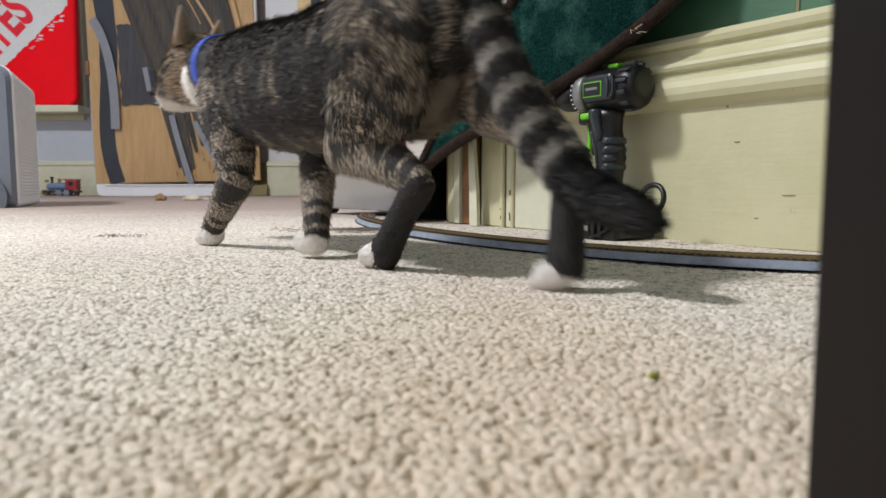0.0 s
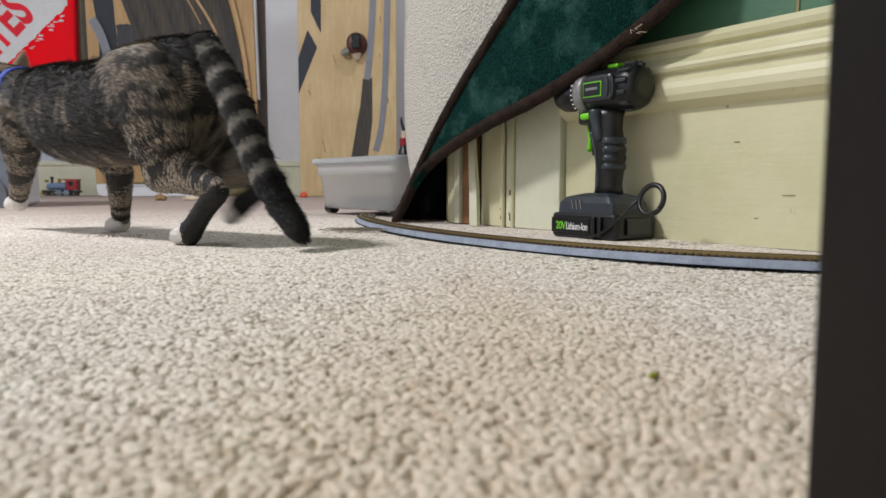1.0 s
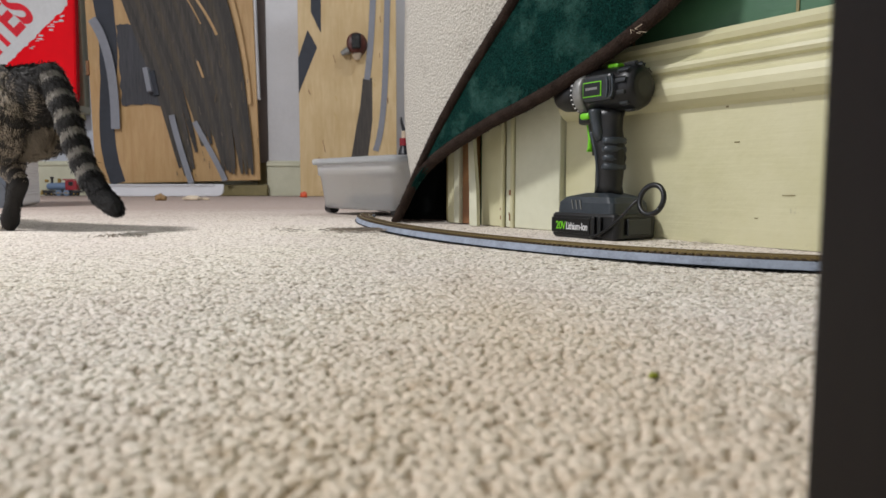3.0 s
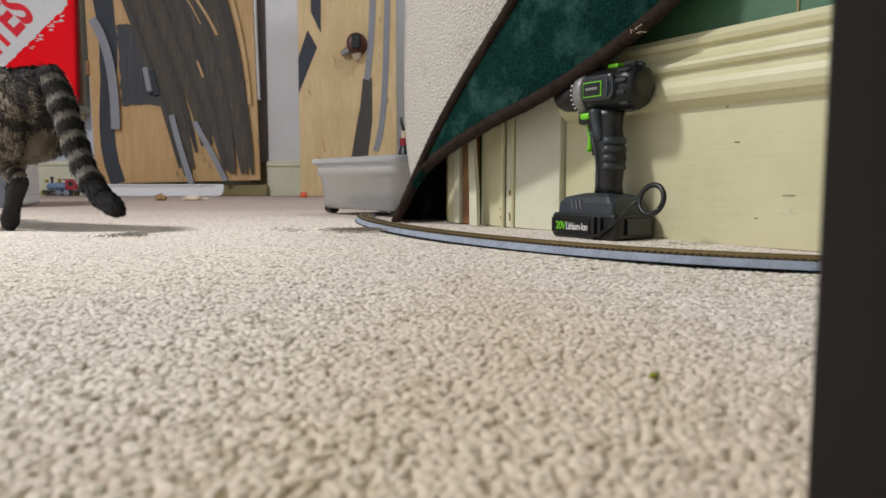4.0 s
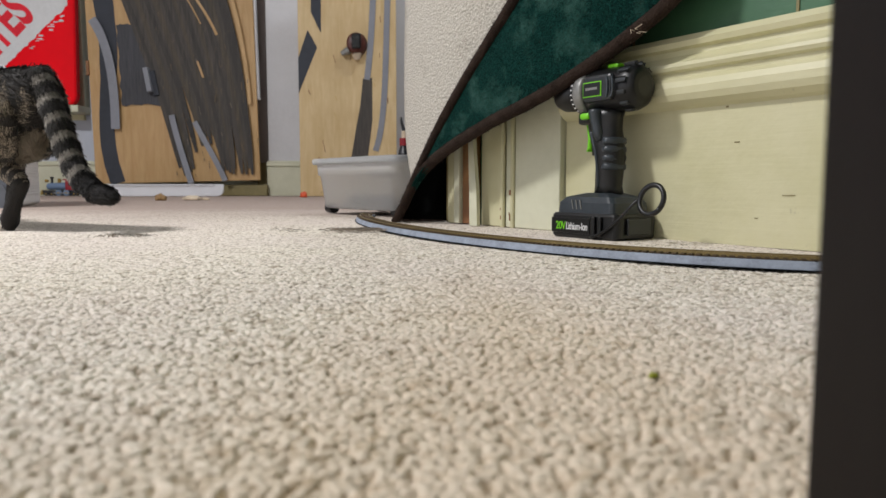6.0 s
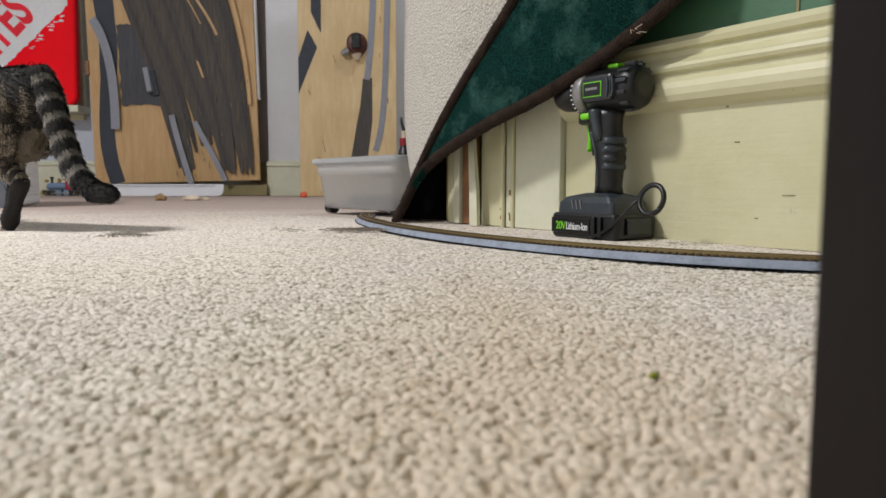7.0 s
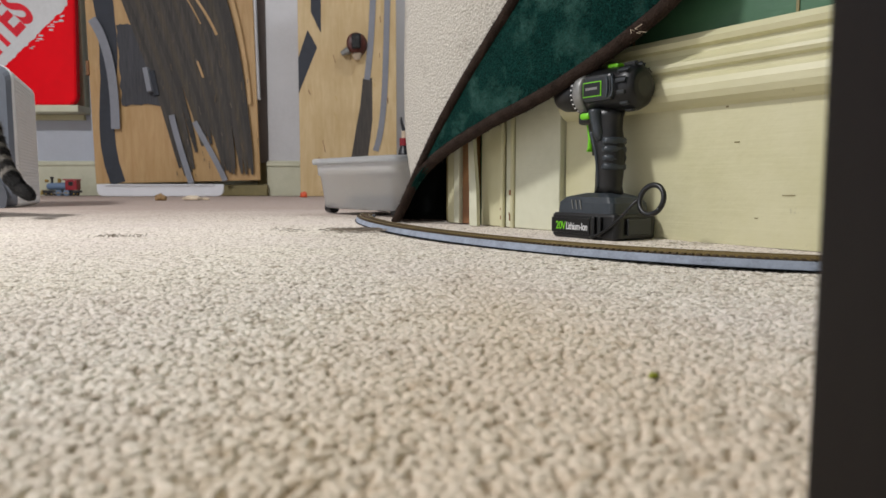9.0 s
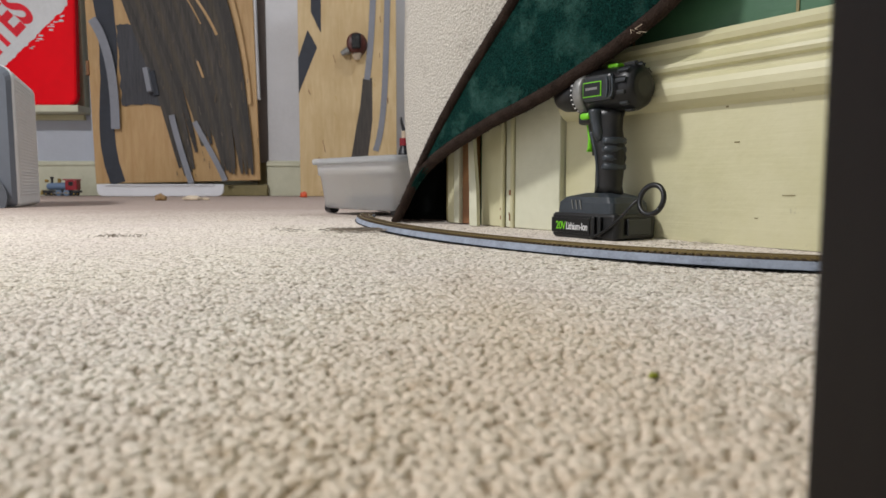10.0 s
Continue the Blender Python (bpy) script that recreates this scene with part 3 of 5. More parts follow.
def spray_bottle():
    root = thing("slim_bottle", pose(-0.172, 3.1, 0), "slim dark bottle with a red and white collar", "bottle")
    prof = [(0.02, 0), (0.026, 0.01), (0.026, 0.2), (0.02, 0.225), (0.016, 0.235)]
    part("body", add_loft(bmesh.new(), [[(r * math.cos(a), r * math.sin(a), z) for a in (k * math.pi / 8 for k in range(16))] for r, z in prof]), "train_black", root)
    part("collar", tube([(0, 0, 0.236), (0, 0, 0.268)], 0.02, 14), "train_red", root, "red collar")
    part("neck", tube([(0, 0, 0.269), (0, 0, 0.30)], [0.012, 0.010], 14), "chalk", root)
    part("spout", tube([(0, 0, 0.301), (-0.01, 0, 0.335), (-0.012, 0, 0.36)], [0.008, 0.006, 0.004], 8), "train_black", root)


spray_bottle()


def toy_train():
    root = thing("toy_locomotive", pose(-2.245, 3.93, 0, 0, 0, 3), "toy steam locomotive with red cab and grey-blue boiler", "toy train")
    part("chassis", box(0, 0.20, -0.02, 0.02, 0.018, 0.032, 0.003), "train_black", root)
    part("boiler", tube([(0.02, 0, 0.053), (0.03, 0, 0.053), (0.115, 0, 0.055), (0.125, 0, 0.055)], [0.016, 0.02, 0.021, 0.021], 16), "train_blue", root, "blue-grey boiler")
    part("cab", box(0.126, 0.19, -0.025, 0.025, 0.033, 0.088, 0.003), "train_red", root, "red cab")
    part("cab_roof", box(0.112, 0.196, -0.028, 0.028, 0.0885, 0.095, 0.003), "train_red", root)
    part("cab_window", box(0.145, 0.17, -0.0262, -0.0252, 0.058, 0.08), "label_black", root)
    part("chimney", tube([(0.045, 0, 0.072), (0.045, 0, 0.09), (0.045, 0, 0.108)], [0.007, 0.006, 0.011], 12), "train_black", root)
    part("steam_dome", tube([(0.085, 0, 0.074), (0.085, 0, 0.092), (0.085, 0, 0.098)], [0.01, 0.01, 0.004], 12), "train_brass", root, "brass dome")
    part("headlamp", tube([(0.008, 0, 0.085), (0.024, 0, 0.085)], [0.009, 0.007], 12), "train_brass", root, "brass headlamp")
    part("cow_catcher", prism_y([(-0.018, 0.008), (0.0, 0.008), (0.0, 0.034), (-0.004, 0.034)], -0.02, 0.02), "train_brass", root)
    for x, r in ((0.02, 0.011), (0.05, 0.011), (0.088, 0.017), (0.13, 0.017), (0.172, 0.012)):
        for yy in (-0.024, 0.02):
            w = part("wheel", tube([(x, yy, r + 0.001), (x, yy + 0.004, r + 0.001)], r, 18), "train_blue" if r > 0.015 else "train_black", root)
            part("hub", tube([(x, yy - 0.002, r + 0.001), (x, yy + 0.005, r + 0.001)], r * 0.35, 10), "train_brass", w)
    part("side_rod", box(0.06, 0.15, -0.029, -0.0265, 0.014, 0.019), "tool_silver", root)


toy_train()


def lump(name, m, r, sx, sy, sz, material, label, category, seed):
    bm = bmesh.new()
    bmesh.ops.create_icosphere(bm, subdivisions=3, radius=r)
    for v in bm.verts:
        k = 1 + 0.28 * noise.noise(v.co * (1.6 / r) + Vector((seed, 0, 0))) + 0.08 * noise.noise(v.co * (5 / r))
        v.co = Vector((v.co.x * sx * k, v.co.y * sy * k, max(v.co.z * sz * k, -0.6 * r * sz)))
    low = min(v.co.z for v in bm.verts)
    for v in bm.verts:
        v.co.z -= low
    return tagged(part(name, bm, material, None, "", m, True), label, category)


lump("pebble", pose(-1.163, 2.87, -0.001), 0.024, 1, 0.8, 0.72, "stone", "brown rounded pebble on the carpet", "pebble", 1)
lump("biscuit_piece", pose(-1.06, 2.95, -0.001), 0.03, 1.25, 0.8, 0.42, "chalk", "flat cream biscuit piece on the carpet", "biscuit", 5)
lump("biscuit_piece", pose(-1.01, 2.97, -0.001), 0.014, 1.1, 0.8, 0.5, "chalk", "small cream crumb beside a biscuit", "biscuit", 9)
lump("toy_piece", pose(-0.72, 3.6, -0.001), 0.02, 1.0, 0.8, 0.9, "orange", "small bright orange toy piece on the carpet", "toy", 3)
lump("crumb", pose(0.073, 0.236, 0.0), 0.0017, 1, 0.8, 0.8, "crumb", "tiny yellow-green crumb on the carpet", "crumb", 2)


# ---- white appliance ----
def appliance():
    root = thing("air_purifier", pose(-1.228, 2.02, 0, 0, 0, 23.5), "white plastic air purifier with ribbed side and grey front", "air purifier")

    def shell(y0, y1, name, mat, inset=0.0):
        rings = []
        for y, g in ((y0, 0.012), (y0 + 0.012, 0.0), (y1 - 0.012, 0.0), (y1, 0.012)):
            g += inset
            out = []
            w0, w1, h, r = -0.24 + g, 0.0 - g, 0.405 - g, 0.035
            for cx, cz, a0, rr in ((w1 - 0.012, 0.012 + g, -90, 0.012), (w1 - r, h - r, 0, r), (w0 + r, h - r, 90, r), (w0 + 0.012, 0.012 + g, 180, 0.012)):
                out += [(cx + rr * math.cos(radians(a0 + k * 18)), y, cz + rr * math.sin(radians(a0 + k * 18))) for k in range(6)]
            rings.append(out)
        return part(name, add_loft(bmesh.new(), rings), mat, root)
    shell(0.0, 0.47, "body", "grille_plastic")
    tagged(shell(-0.02, 0.004, "front_panel", "grey_plastic", 0.003), "blue-grey front panel")
    for k in range(35):
        z = 0.035 + k * 0.0098
        part("rib", box(0.0005, 0.0032, 0.03, 0.43, z, z + 0.0058, 0.001), "grille_plastic", root)
    part("cable_boss", tube([(-0.10, -0.034, 0.03), (-0.10, -0.0205, 0.03)], 0.075, 24), "dark_grey_plastic", root, "dark rounded foot boss")


appliance()


# ---- storage box ----
def storage_box():
    ang = math.degrees(math.atan2(-0.22, 0.177))
    root = thing("storage_box", pose(-0.303, 1.625, 0, 0, 0, ang), "clear frosted plastic storage box on black feet", "storage box")
    L, D, H = 0.338, 0.2, 0.119

    def ring(g, z, r=0.028):
        out = []
        for cx, cy, a0 in ((L - g - r, g + r, -90), (L - g - r, D - g - r, 0), (g + r, D - g - r, 90), (g + r, g + r, 180)):
            out += [(cx + r * math.cos(radians(a0 + k * 15)), cy + r * math.sin(radians(a0 + k * 15)), z) for k in range(7)]
        return out
    part("tub", add_loft(bmesh.new(), [ring(0.018, 0.012), ring(0.014, 0.015), ring(0.006, 0.085), ring(0.002, 0.087), ring(0.0, H), ring(0.004, H), ring(0.008, 0.087),
                                       ring(0.0085, 0.085), ring(0.017, 0.018), ring(0.02, 0.0155)]), "clear", root, "", None, True)
    part("rim", add_loft(bmesh.new(), [ring(-0.006, H - 0.008), ring(-0.008, H - 0.004), ring(-0.008, H + 0.003), ring(-0.005, H + 0.005), ring(0.006, H + 0.005), ring(0.006, H - 0.008)]), "clear", root, "", None, True)
    for x, y in ((0.035, 0.03), (L - 0.035, 0.03), (0.035, D - 0.03), (L - 0.035, D - 0.03)):
        part("foot", tube([(x - 0.012, y, 0.0125), (x + 0.012, y, 0.0125)], 0.0125, 14), "rubber_black", root)
    rng = random.Random(2)
    for k in range(14):
        x, y = rng.uniform(0.04, L - 0.06), rng.uniform(0.04, D - 0.05)
        ob = part("boxed_piece", box(0, rng.uniform(0.015, 0.03), 0, 0.018, 0, rng.uniform(0.012, 0.035), 0.002), rng.choice(["bin_clutter", "train_blue", "chalk", "tool_grey"]), root, "", pose(x, y, 0.019, 0, 0, rng.uniform(0, 90)))


storage_box()


# ---- hanging rug ----
def rug():
    root = thing("hanging_rug", pose(0, 0, 0), "green pile rug folded back to its beige backing, brown bound edges", "rug")
    # unseen hanging point, placed to set the rug's shadow edge on the wall
    PIN = Vector((0.303, 0.805, 0.62))
    lead = bezier([(-0.085, 1.249, -0.001), (-0.031, 1.191, 0.1), (-0.002, 1.104, 0.197), (0.076, 1.031, 0.272), (0.124, 0.952, 0.362)], 30)
    low = bezier([(-0.041, 1.196, 0.08), (0.013, 1.072, 0.148), (0.099, 0.942, 0.149), (0.195, 0.876, 0.231), (0.267, 0.787, 0.309)], 30)
    low = [p - Vector((0, 0, 0.025)) * max(0.0, min(1.0, (i - 12) / 16)) for i, p in enumerate(low)]
    grid = []
    for j in range(17):
        f = j / 16
        row = []
        for i in range(31):
            p = lead[i].lerp(low[i], f)
            sag = math.sin(math.pi * f)
            p = p + Vector((-0.25, -0.4, 0.0)) * 0.03 * sag * (i / 30) + Vector((0, 0.004, 0)) * math.sin(i * 0.5 + 4 * f) * sag
            row.append(p)
        row += [row[-1].lerp(PIN + (low[-1] - lead[-1]) * (0.12 * f), k / 12) for k in range(1, 13)]
        grid.append(row)
    part("pile_face", fuzz(sheet(grid[::-1], 0.006), 14000, 0.005, 1), "rug", root, "dark green pile", None, True)
    part("edge_binding", fuzz(tube(lead + [lead[-1].lerp(PIN, k / 8) for k in range(1, 9)], 0.0088, 10), 3500, 0.0035, 2), "binding", root, "brown cloth binding", None, True)
    part("edge_binding", fuzz(tube(low + [low[-1].lerp(PIN + Vector((0.015, -0.025, -0.01)), k / 8) for k in range(1, 9)], 0.0088, 10), 3500, 0.0035, 3), "binding", root, "brown cloth binding", None, True)
    # the backing, seen where the rug turns over
    left = bezier([(-0.057, 1.266, 0.075), (-0.085, 1.368, 0.173), (-0.065, 1.271, 0.341), (-0.069, 1.293, 0.467)], 30)
    up = bezier([(-0.05, 1.222, 0.068), (-0.027, 1.185, 0.125), (0.008, 1.11, 0.20), (0.076, 1.04, 0.272), (0.124, 0.962, 0.362)], 30)
    grid = []
    for j in range(13):
        f = j / 12
        grid.append([left[i].lerp(up[i], f) + Vector((0, -0.035, 0)) * math.sin(math.pi * f) * (i / 30) for i in range(31)])
        grid[-1] += [grid[-1][-1].lerp(PIN + Vector((-0.02 * (1 - f), 0.03 * (1 - f), 0.02)), k / 12) for k in range(1, 13)]
    part("hanging_hook", tube([PIN + Vector((0.05, -0.03, 0.02)), PIN + Vector((0.0, 0.0, 0.02)), PIN + Vector((-0.012, 0.008, 0.035))], 0.004, 8), "rubber_black", root, "small black wall hook")
    part("backing_face", sheet(grid[::-1], 0.006), "backing", root, "beige woven backing", None, True)
    # the inner fold that reaches down to the carpet; its deep shade is painted near black
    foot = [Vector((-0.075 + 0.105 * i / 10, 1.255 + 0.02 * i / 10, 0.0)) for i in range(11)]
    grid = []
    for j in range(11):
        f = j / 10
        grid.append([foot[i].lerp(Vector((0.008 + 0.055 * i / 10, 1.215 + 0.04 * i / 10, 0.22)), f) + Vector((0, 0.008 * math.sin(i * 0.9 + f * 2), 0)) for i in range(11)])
    part("inner_fold", sheet(grid, 0.006), "near_black", root, "inner fold, coloured near black for its deep shade", None, True)
    rng = random.Random(7)
    bm = bmesh.new()
    for k in range(4):
        b = Vector((0.224, 0.818, 0.242)) + Vector((rng.uniform(-0.005, 0.005), 0, rng.uniform(-0.003, 0.003)))
        tube([b, b + Vector((rng.uniform(-0.006, 0.008), -0.004, rng.uniform(-0.002, 0.004))), b + Vector((rng.uniform(-0.006, 0.009), -0.006, rng.uniform(-0.005, 0.005)))], 0.0004, 4, True, bm)
    part("loose_threads", bm, "chalk", root, "pale loose threads")


rug()


# ---- toy track ----
def track():
    root = thing("toy_track", pose(0, 0, 0), "toy railway track on grey plastic roadbed, curving over the carpet", "toy track")
    path = bezier([(0.42, 0.475, 0), (0.267, 0.546, 0), (0.082, 0.504, 0), (0.025, 0.869, 0), (-0.07, 0.802, 0), (-0.121, 1.096, 0), (-0.17, 1.202, 0), (-0.165, 1.38, 0)], 150)
    n = len(path)
    side = []
    for i in range(n):
        d = (path[min(i + 1, n - 1)] - path[max(i - 1, 0)]).normalized()
        side.append(Vector((d.y, -d.x, 0)))

    def run(o0, o1, z0, z1, a=0, b=n):
        rows = []
        for i in range(a, min(b + 1, n)):
            s = side[i]
            lo, hi = (0.002 if o0 == 0 else 0), 0
            rows.append([path[i] + s * o0 + Vector((0, 0, z0)), path[i] + s * (o0 + lo) + Vector((0, 0, z1)), path[i] + s * o1 + Vector((0, 0, z1)), path[i] + s * o1 + Vector((0, 0, z0))])
        return add_loft(bmesh.new(), rows)
    cuts = [0, 22, 62, 104, n]
    for a, b in zip(cuts, cuts[1:]):
        part("roadbed", run(0.0, 0.031, 0.0, 0.0078, a, b), "track_grey", root, "grey speckled roadbed piece")
        part("dark_foot", run(-0.001, -0.0001, 0.0, 0.0012, a, b), "near_black", root)
    part("tie_bed", run(0.004, 0.028, 0.0079, 0.0086), "tie_brown", root, "brown tie strip")
    for o in (0.0075, 0.0235):
        part("rail", run(o, o + 0.0014, 0.0087, 0.0112), "rail_brass", root, "dull brass rail")
    length = [0.0]
    for p, q in zip(path, path[1:]):
        length.append(length[-1] + (q - p).length)
    tie = box(-0.0017, 0.0017, 0.0022, 0.0295, 0.0087, 0.0097)
    me = bpy.data.meshes.new("tie")
    tie.to_mesh(me)
    tie.free()
    me.materials.append(M["tie_brown"])
    s, i = 0.004, 0
    while s < length[-1]:
        while length[i + 1] < s:
            i += 1
        p = path[i].lerp(path[i + 1], (s - length[i]) / (length[i + 1] - length[i]))
        ob = new("tie", me)
        ob.parent = root
        ob.matrix_basis = Matrix.Translation(p) @ pose(0, 0, 0, 0, 0, math.degrees(math.atan2(side[i].y, side[i].x)) - 90)
        s += 0.0065


track()


# ---- drill ----
def drill():
    """Local frame: x forward to the chuck, y away from the viewer, z up; the base is centred on the origin."""
    root = thing("cordless_drill", WALL @ pose(0.655, 0.612, 0, 0, 0, 90), "black cordless drill with lime green trigger, standing on its battery", "cordless drill")

    def rounded(x0, x1, y0, y1, z, r=0.008):
        out = []
        for cx, cy, a0 in ((x1 - r, y0 + r, -90), (x1 - r, y1 - r, 0), (x0 + r, y1 - r, 90), (x0 + r, y0 + r, 180)):
            out += [(cx + r * math.cos(radians(a0 + k * 22.5)), cy + r * math.sin(radians(a0 + k * 22.5)), z) for k in range(5)]
        return out
    batt = part("battery", add_loft(bmesh.new(), [rounded(-0.05, 0.058, -0.034, 0.034, 0.0), rounded(-0.052, 0.060, -0.036, 0.036, 0.003), rounded(-0.052, 0.060, -0.036, 0.036, 0.028), rounded(-0.050, 0.058, -0.034, 0.034, 0.031)]), "tool_black", root, "black battery pack")
    foot = part("base_housing", add_loft(bmesh.new(), [rounded(-0.043, 0.053, -0.033, 0.033, 0.0312), rounded(-0.042, 0.052, -0.032, 0.032, 0.044), rounded(-0.036, 0.044, -0.028, 0.028, 0.051), rounded(-0.020, 0.02, -0.018, 0.018, 0.056)]), "tool_rubber", root, "slate grey housing", None)
    part("side_label", box(-0.010, 0.057, -0.0372, -0.0362, 0.006, 0.025, 0.0005), "label_black", batt)
    for k in range(2):
        part("battery_ridge", box(-0.020 - k * 0.010, -0.014 - k * 0.010, -0.0395, -0.0362, 0.004, 0.028, 0.0015), "tool_black", batt)
    part("release_latch", box(-0.056, -0.0525, -0.02, 0.02, 0.006, 0.026, 0.0015), "tool_grey", batt)
    for txt, x, size, mat in (("20V", 0.0485, 0.0138, "lime"), ("Lithium-Ion", 0.0300, 0.0128, "label_white")):
        f = bpy.data.curves.new("lettering", "FONT")
        f.body, f.size, f.extrude, f.offset = txt, size, 0.0002, 0.0001
        f.space_character = 0.9
        f.materials.append(M[mat])
        ob = new("lettering", f)
        ob.parent = batt
        ob.matrix_basis = pose(x, 0.0376, 0.0105, 90, 0, 180) @ Matrix.Diagonal((0.86 if txt == "20V" else 0.70, 1, 1, 1))
    for k in range(3):
        bm = add_box(bmesh.new(), -0.0008, 0.0008, -0.001, 0.001, -0.006, 0.006, 0.0003, 1, pose(0.0 + k * 0.007 + 0.01, -0.0325, 0.0415, 0, 12, 0))
        part("vent_slot", bm, "tool_silver", foot)
    # handle
    hs = [(0.000, 0.020, 0.054, 0.016), (0.001, 0.0175, 0.064, 0.0155), (0.0, 0.018, 0.08, 0.0165), (-0.002, 0.0185, 0.10, 0.0175), (0.004, 0.0225, 0.118, 0.0175), (0.008, 0.0235, 0.134, 0.017), (0.009, 0.0255, 0.148, 0.017), (0.008, 0.029, 0.158, 0.018)]
    rings = []
    for cx, a, z, b in hs:
        rings.append([(cx - 0.006 + a * math.cos(t), b * math.sin(t), z) for t in (k * math.pi / 10 for k in range(20))])
    handle = part("handle", add_loft(bmesh.new(), rings), "tool_black", root, "", None, True)
    for k in range(4):
        z = 0.088 + k * 0.0105
        rings = [[(-0.0085 + (0.0125 + g) * math.cos(t) - 0.004, (0.0175 + g) * math.sin(t), z + dz) for t in (j * math.pi / 8 for j in range(16))] for dz, g in ((-0.0042, -0.0012), (-0.002, 0.0004), (0.002, 0.0004), (0.0042, -0.0012))]
        part("grip_rib", add_loft(bmesh.new(), rings), "tool_rubber", handle, "", None, True)
    part("grip_seam", tube(bezier([(-0.002, -0.0145, 0.062), (-0.001, -0.0160, 0.09), (0.0, -0.0165, 0.112), (0.010, -0.0150, 0.121), (0.012, -0.0145, 0.132)], 14), 0.0022, 8), "tool_rubber", handle, "slate rubber seam", None, True)
    part("grip_panel", tube(bezier([(-0.004, -0.0155, 0.120), (0.0, -0.0165, 0.135), (0.003, -0.0165, 0.148), (0.003, -0.0165, 0.158)], 8), [0.004, 0.006, 0.007, 0.007, 0.007, 0.008, 0.008, 0.009, 0.009], 10), "tool_rubber", handle, "slate rubber panel", None, True)
    # motor body
    ax = 0.181
    prof = [(-0.058, 0.012), (-0.0565, 0.019), (-0.053, 0.0235), (-0.044, 0.0265), (-0.034, 0.0265), (-0.031, 0.0255), (0.0, 0.0265), (0.012, 0.0275), (0.02, 0.026), (0.022, 0.02)]
    rings = [[(x, r * 0.92 * math.cos(t), ax + r * math.sin(t) * 1.04) for t in (k * math.pi / 14 for k in range(28))] for x, r in prof]
    motor = part("motor_body", add_loft(bmesh.new(), rings), "tool_black", root, "", None, True)
    part("side_pad", box(-0.030, 0.016, -0.0275, -0.018, ax - 0.015, ax + 0.017, 0.004), "tool_grey", motor, "dark grey side pad")
    part("name_plate", box(-0.016, 0.014, -0.0285, -0.0276, ax - 0.009, ax + 0.009, 0.0003), "lime", motor, "lime green name plate frame")
    part("plate_face", box(-0.0147, 0.0127, -0.0292, -0.0286, ax - 0.0077, ax + 0.0077, 0.0002), "label_black", motor, "black plate")
    part("plate_mark", box(-0.0105, 0.0085, -0.0296, -0.0293, ax - 0.0008, ax + 0.0022), "tool_silver", motor, "plain grey bar on the plate")
    for k in range(10):
        a = radians(-75 + k * 30)
        bm = add_box(bmesh.new(), -0.0065, 0.0065, -0.0026, 0.0026, -0.0018, 0.0018, 0.0012, 1, pose(-0.0425, -math.cos(a) * 0.0243, ax + math.sin(a) * 0.0274, 0, 0, 0) @ pose(0, 0, 0, math.degrees(-a) - 90, 0, 0))
        part("cooling_fin", bm, "tool_grey", motor)
    part("rear_cap", tube([(-0.0585, 0, ax), (-0.0575, 0, ax)], [0.012, 0.018], 20), "tool_black", motor)
    for k in range(2):
        rings = bezier([(-0.024 - k * 0.008, -0.0278, ax - 0.011), (-0.028 - k * 0.008, -0.0285, ax), (-0.024 - k * 0.008, -0.0278, ax + 0.012)], 8)
        part("vent_ridge", tube(rings, 0.0016, 6), "tool_rubber", motor)
    # collar with clutch dots, chuck
    collar = part("clutch_collar", tube([(0.0205, 0, ax), (0.024, 0, ax), (0.034, 0, ax), (0.036, 0, ax)], [0.026, 0.0275, 0.0265, 0.025], 28), "tool_silver", root, "silver clutch collar", None, True)
    for k in range(14):
        a = radians(-90 + k * 14)
        part("clutch_dot", box(-0.0011, 0.0011, -0.0008, 0.0008, -0.0008, 0.0008, 0.0, 1), "label_white", collar, "", pose(0.0385, -math.cos(a) * 0.0243, ax + math.sin(a) * 0.0243))
    part("clutch_ring", tube([(0.0362, 0, ax), (0.042, 0, ax), (0.044, 0, ax)], [0.0242, 0.0242, 0.022], 28), "tool_black", root, "", None, True)
    part("chuck", tube([(0.0442, 0, ax), (0.046, 0, ax), (0.070, 0, ax), (0.080, 0, ax), (0.085, 0, ax)], [0.0185, 0.0205, 0.0195, 0.015, 0.010], 24), "tool_black", root, "black keyless chuck", None, True)
    # top switch, direction switch, trigger
    part("speed_switch", box(-0.021, -0.004, -0.006, 0.006, ax + 0.0262, ax + 0.0315, 0.002), "lime", root, "lime green speed switch")
    part("direction_switch", box(0.008, 0.0235, -0.0245, -0.018, ax - 0.0345, ax - 0.0265, 0.003), "lime", root, "lime green direction switch")
    part("switch_block", box(0.003, 0.033, -0.018, 0.016, ax - 0.040, ax - 0.024, 0.004), "tool_black", root)
    tr = [[(0.024 + 0.0045 * math.cos(t) + o, 0.0085 * math.sin(t), z) for t in (k * math.pi / 8 for k in range(16))] for z, o in ((0.108, 0.001), (0.112, -0.001), (0.124, -0.002), (0.136, 0.0), (0.143, 0.002))]
    part("trigger", add_loft(bmesh.new(), tr), "lime", root, "lime green trigger", None, True)
    part("trigger_guard", tube(bezier([(0.014, 0, 0.143), (0.016, 0, 0.12), (0.013, 0, 0.104)], 8), 0.008, 10), "tool_black", root, "", None, True)
    # wrist loop
    loop = [Vector((-0.0935 + 0.0165 * math.cos(a), -0.026 + 0.004 * math.sin(a), 0.0495 + 0.0165 * math.sin(a))) for a in (radians(215 - k * 13.0) for k in range(29))]
    part("wrist_strap", tube(loop, 0.0031, 8), "tool_black", root, "black rubber wrist loop", None, True)
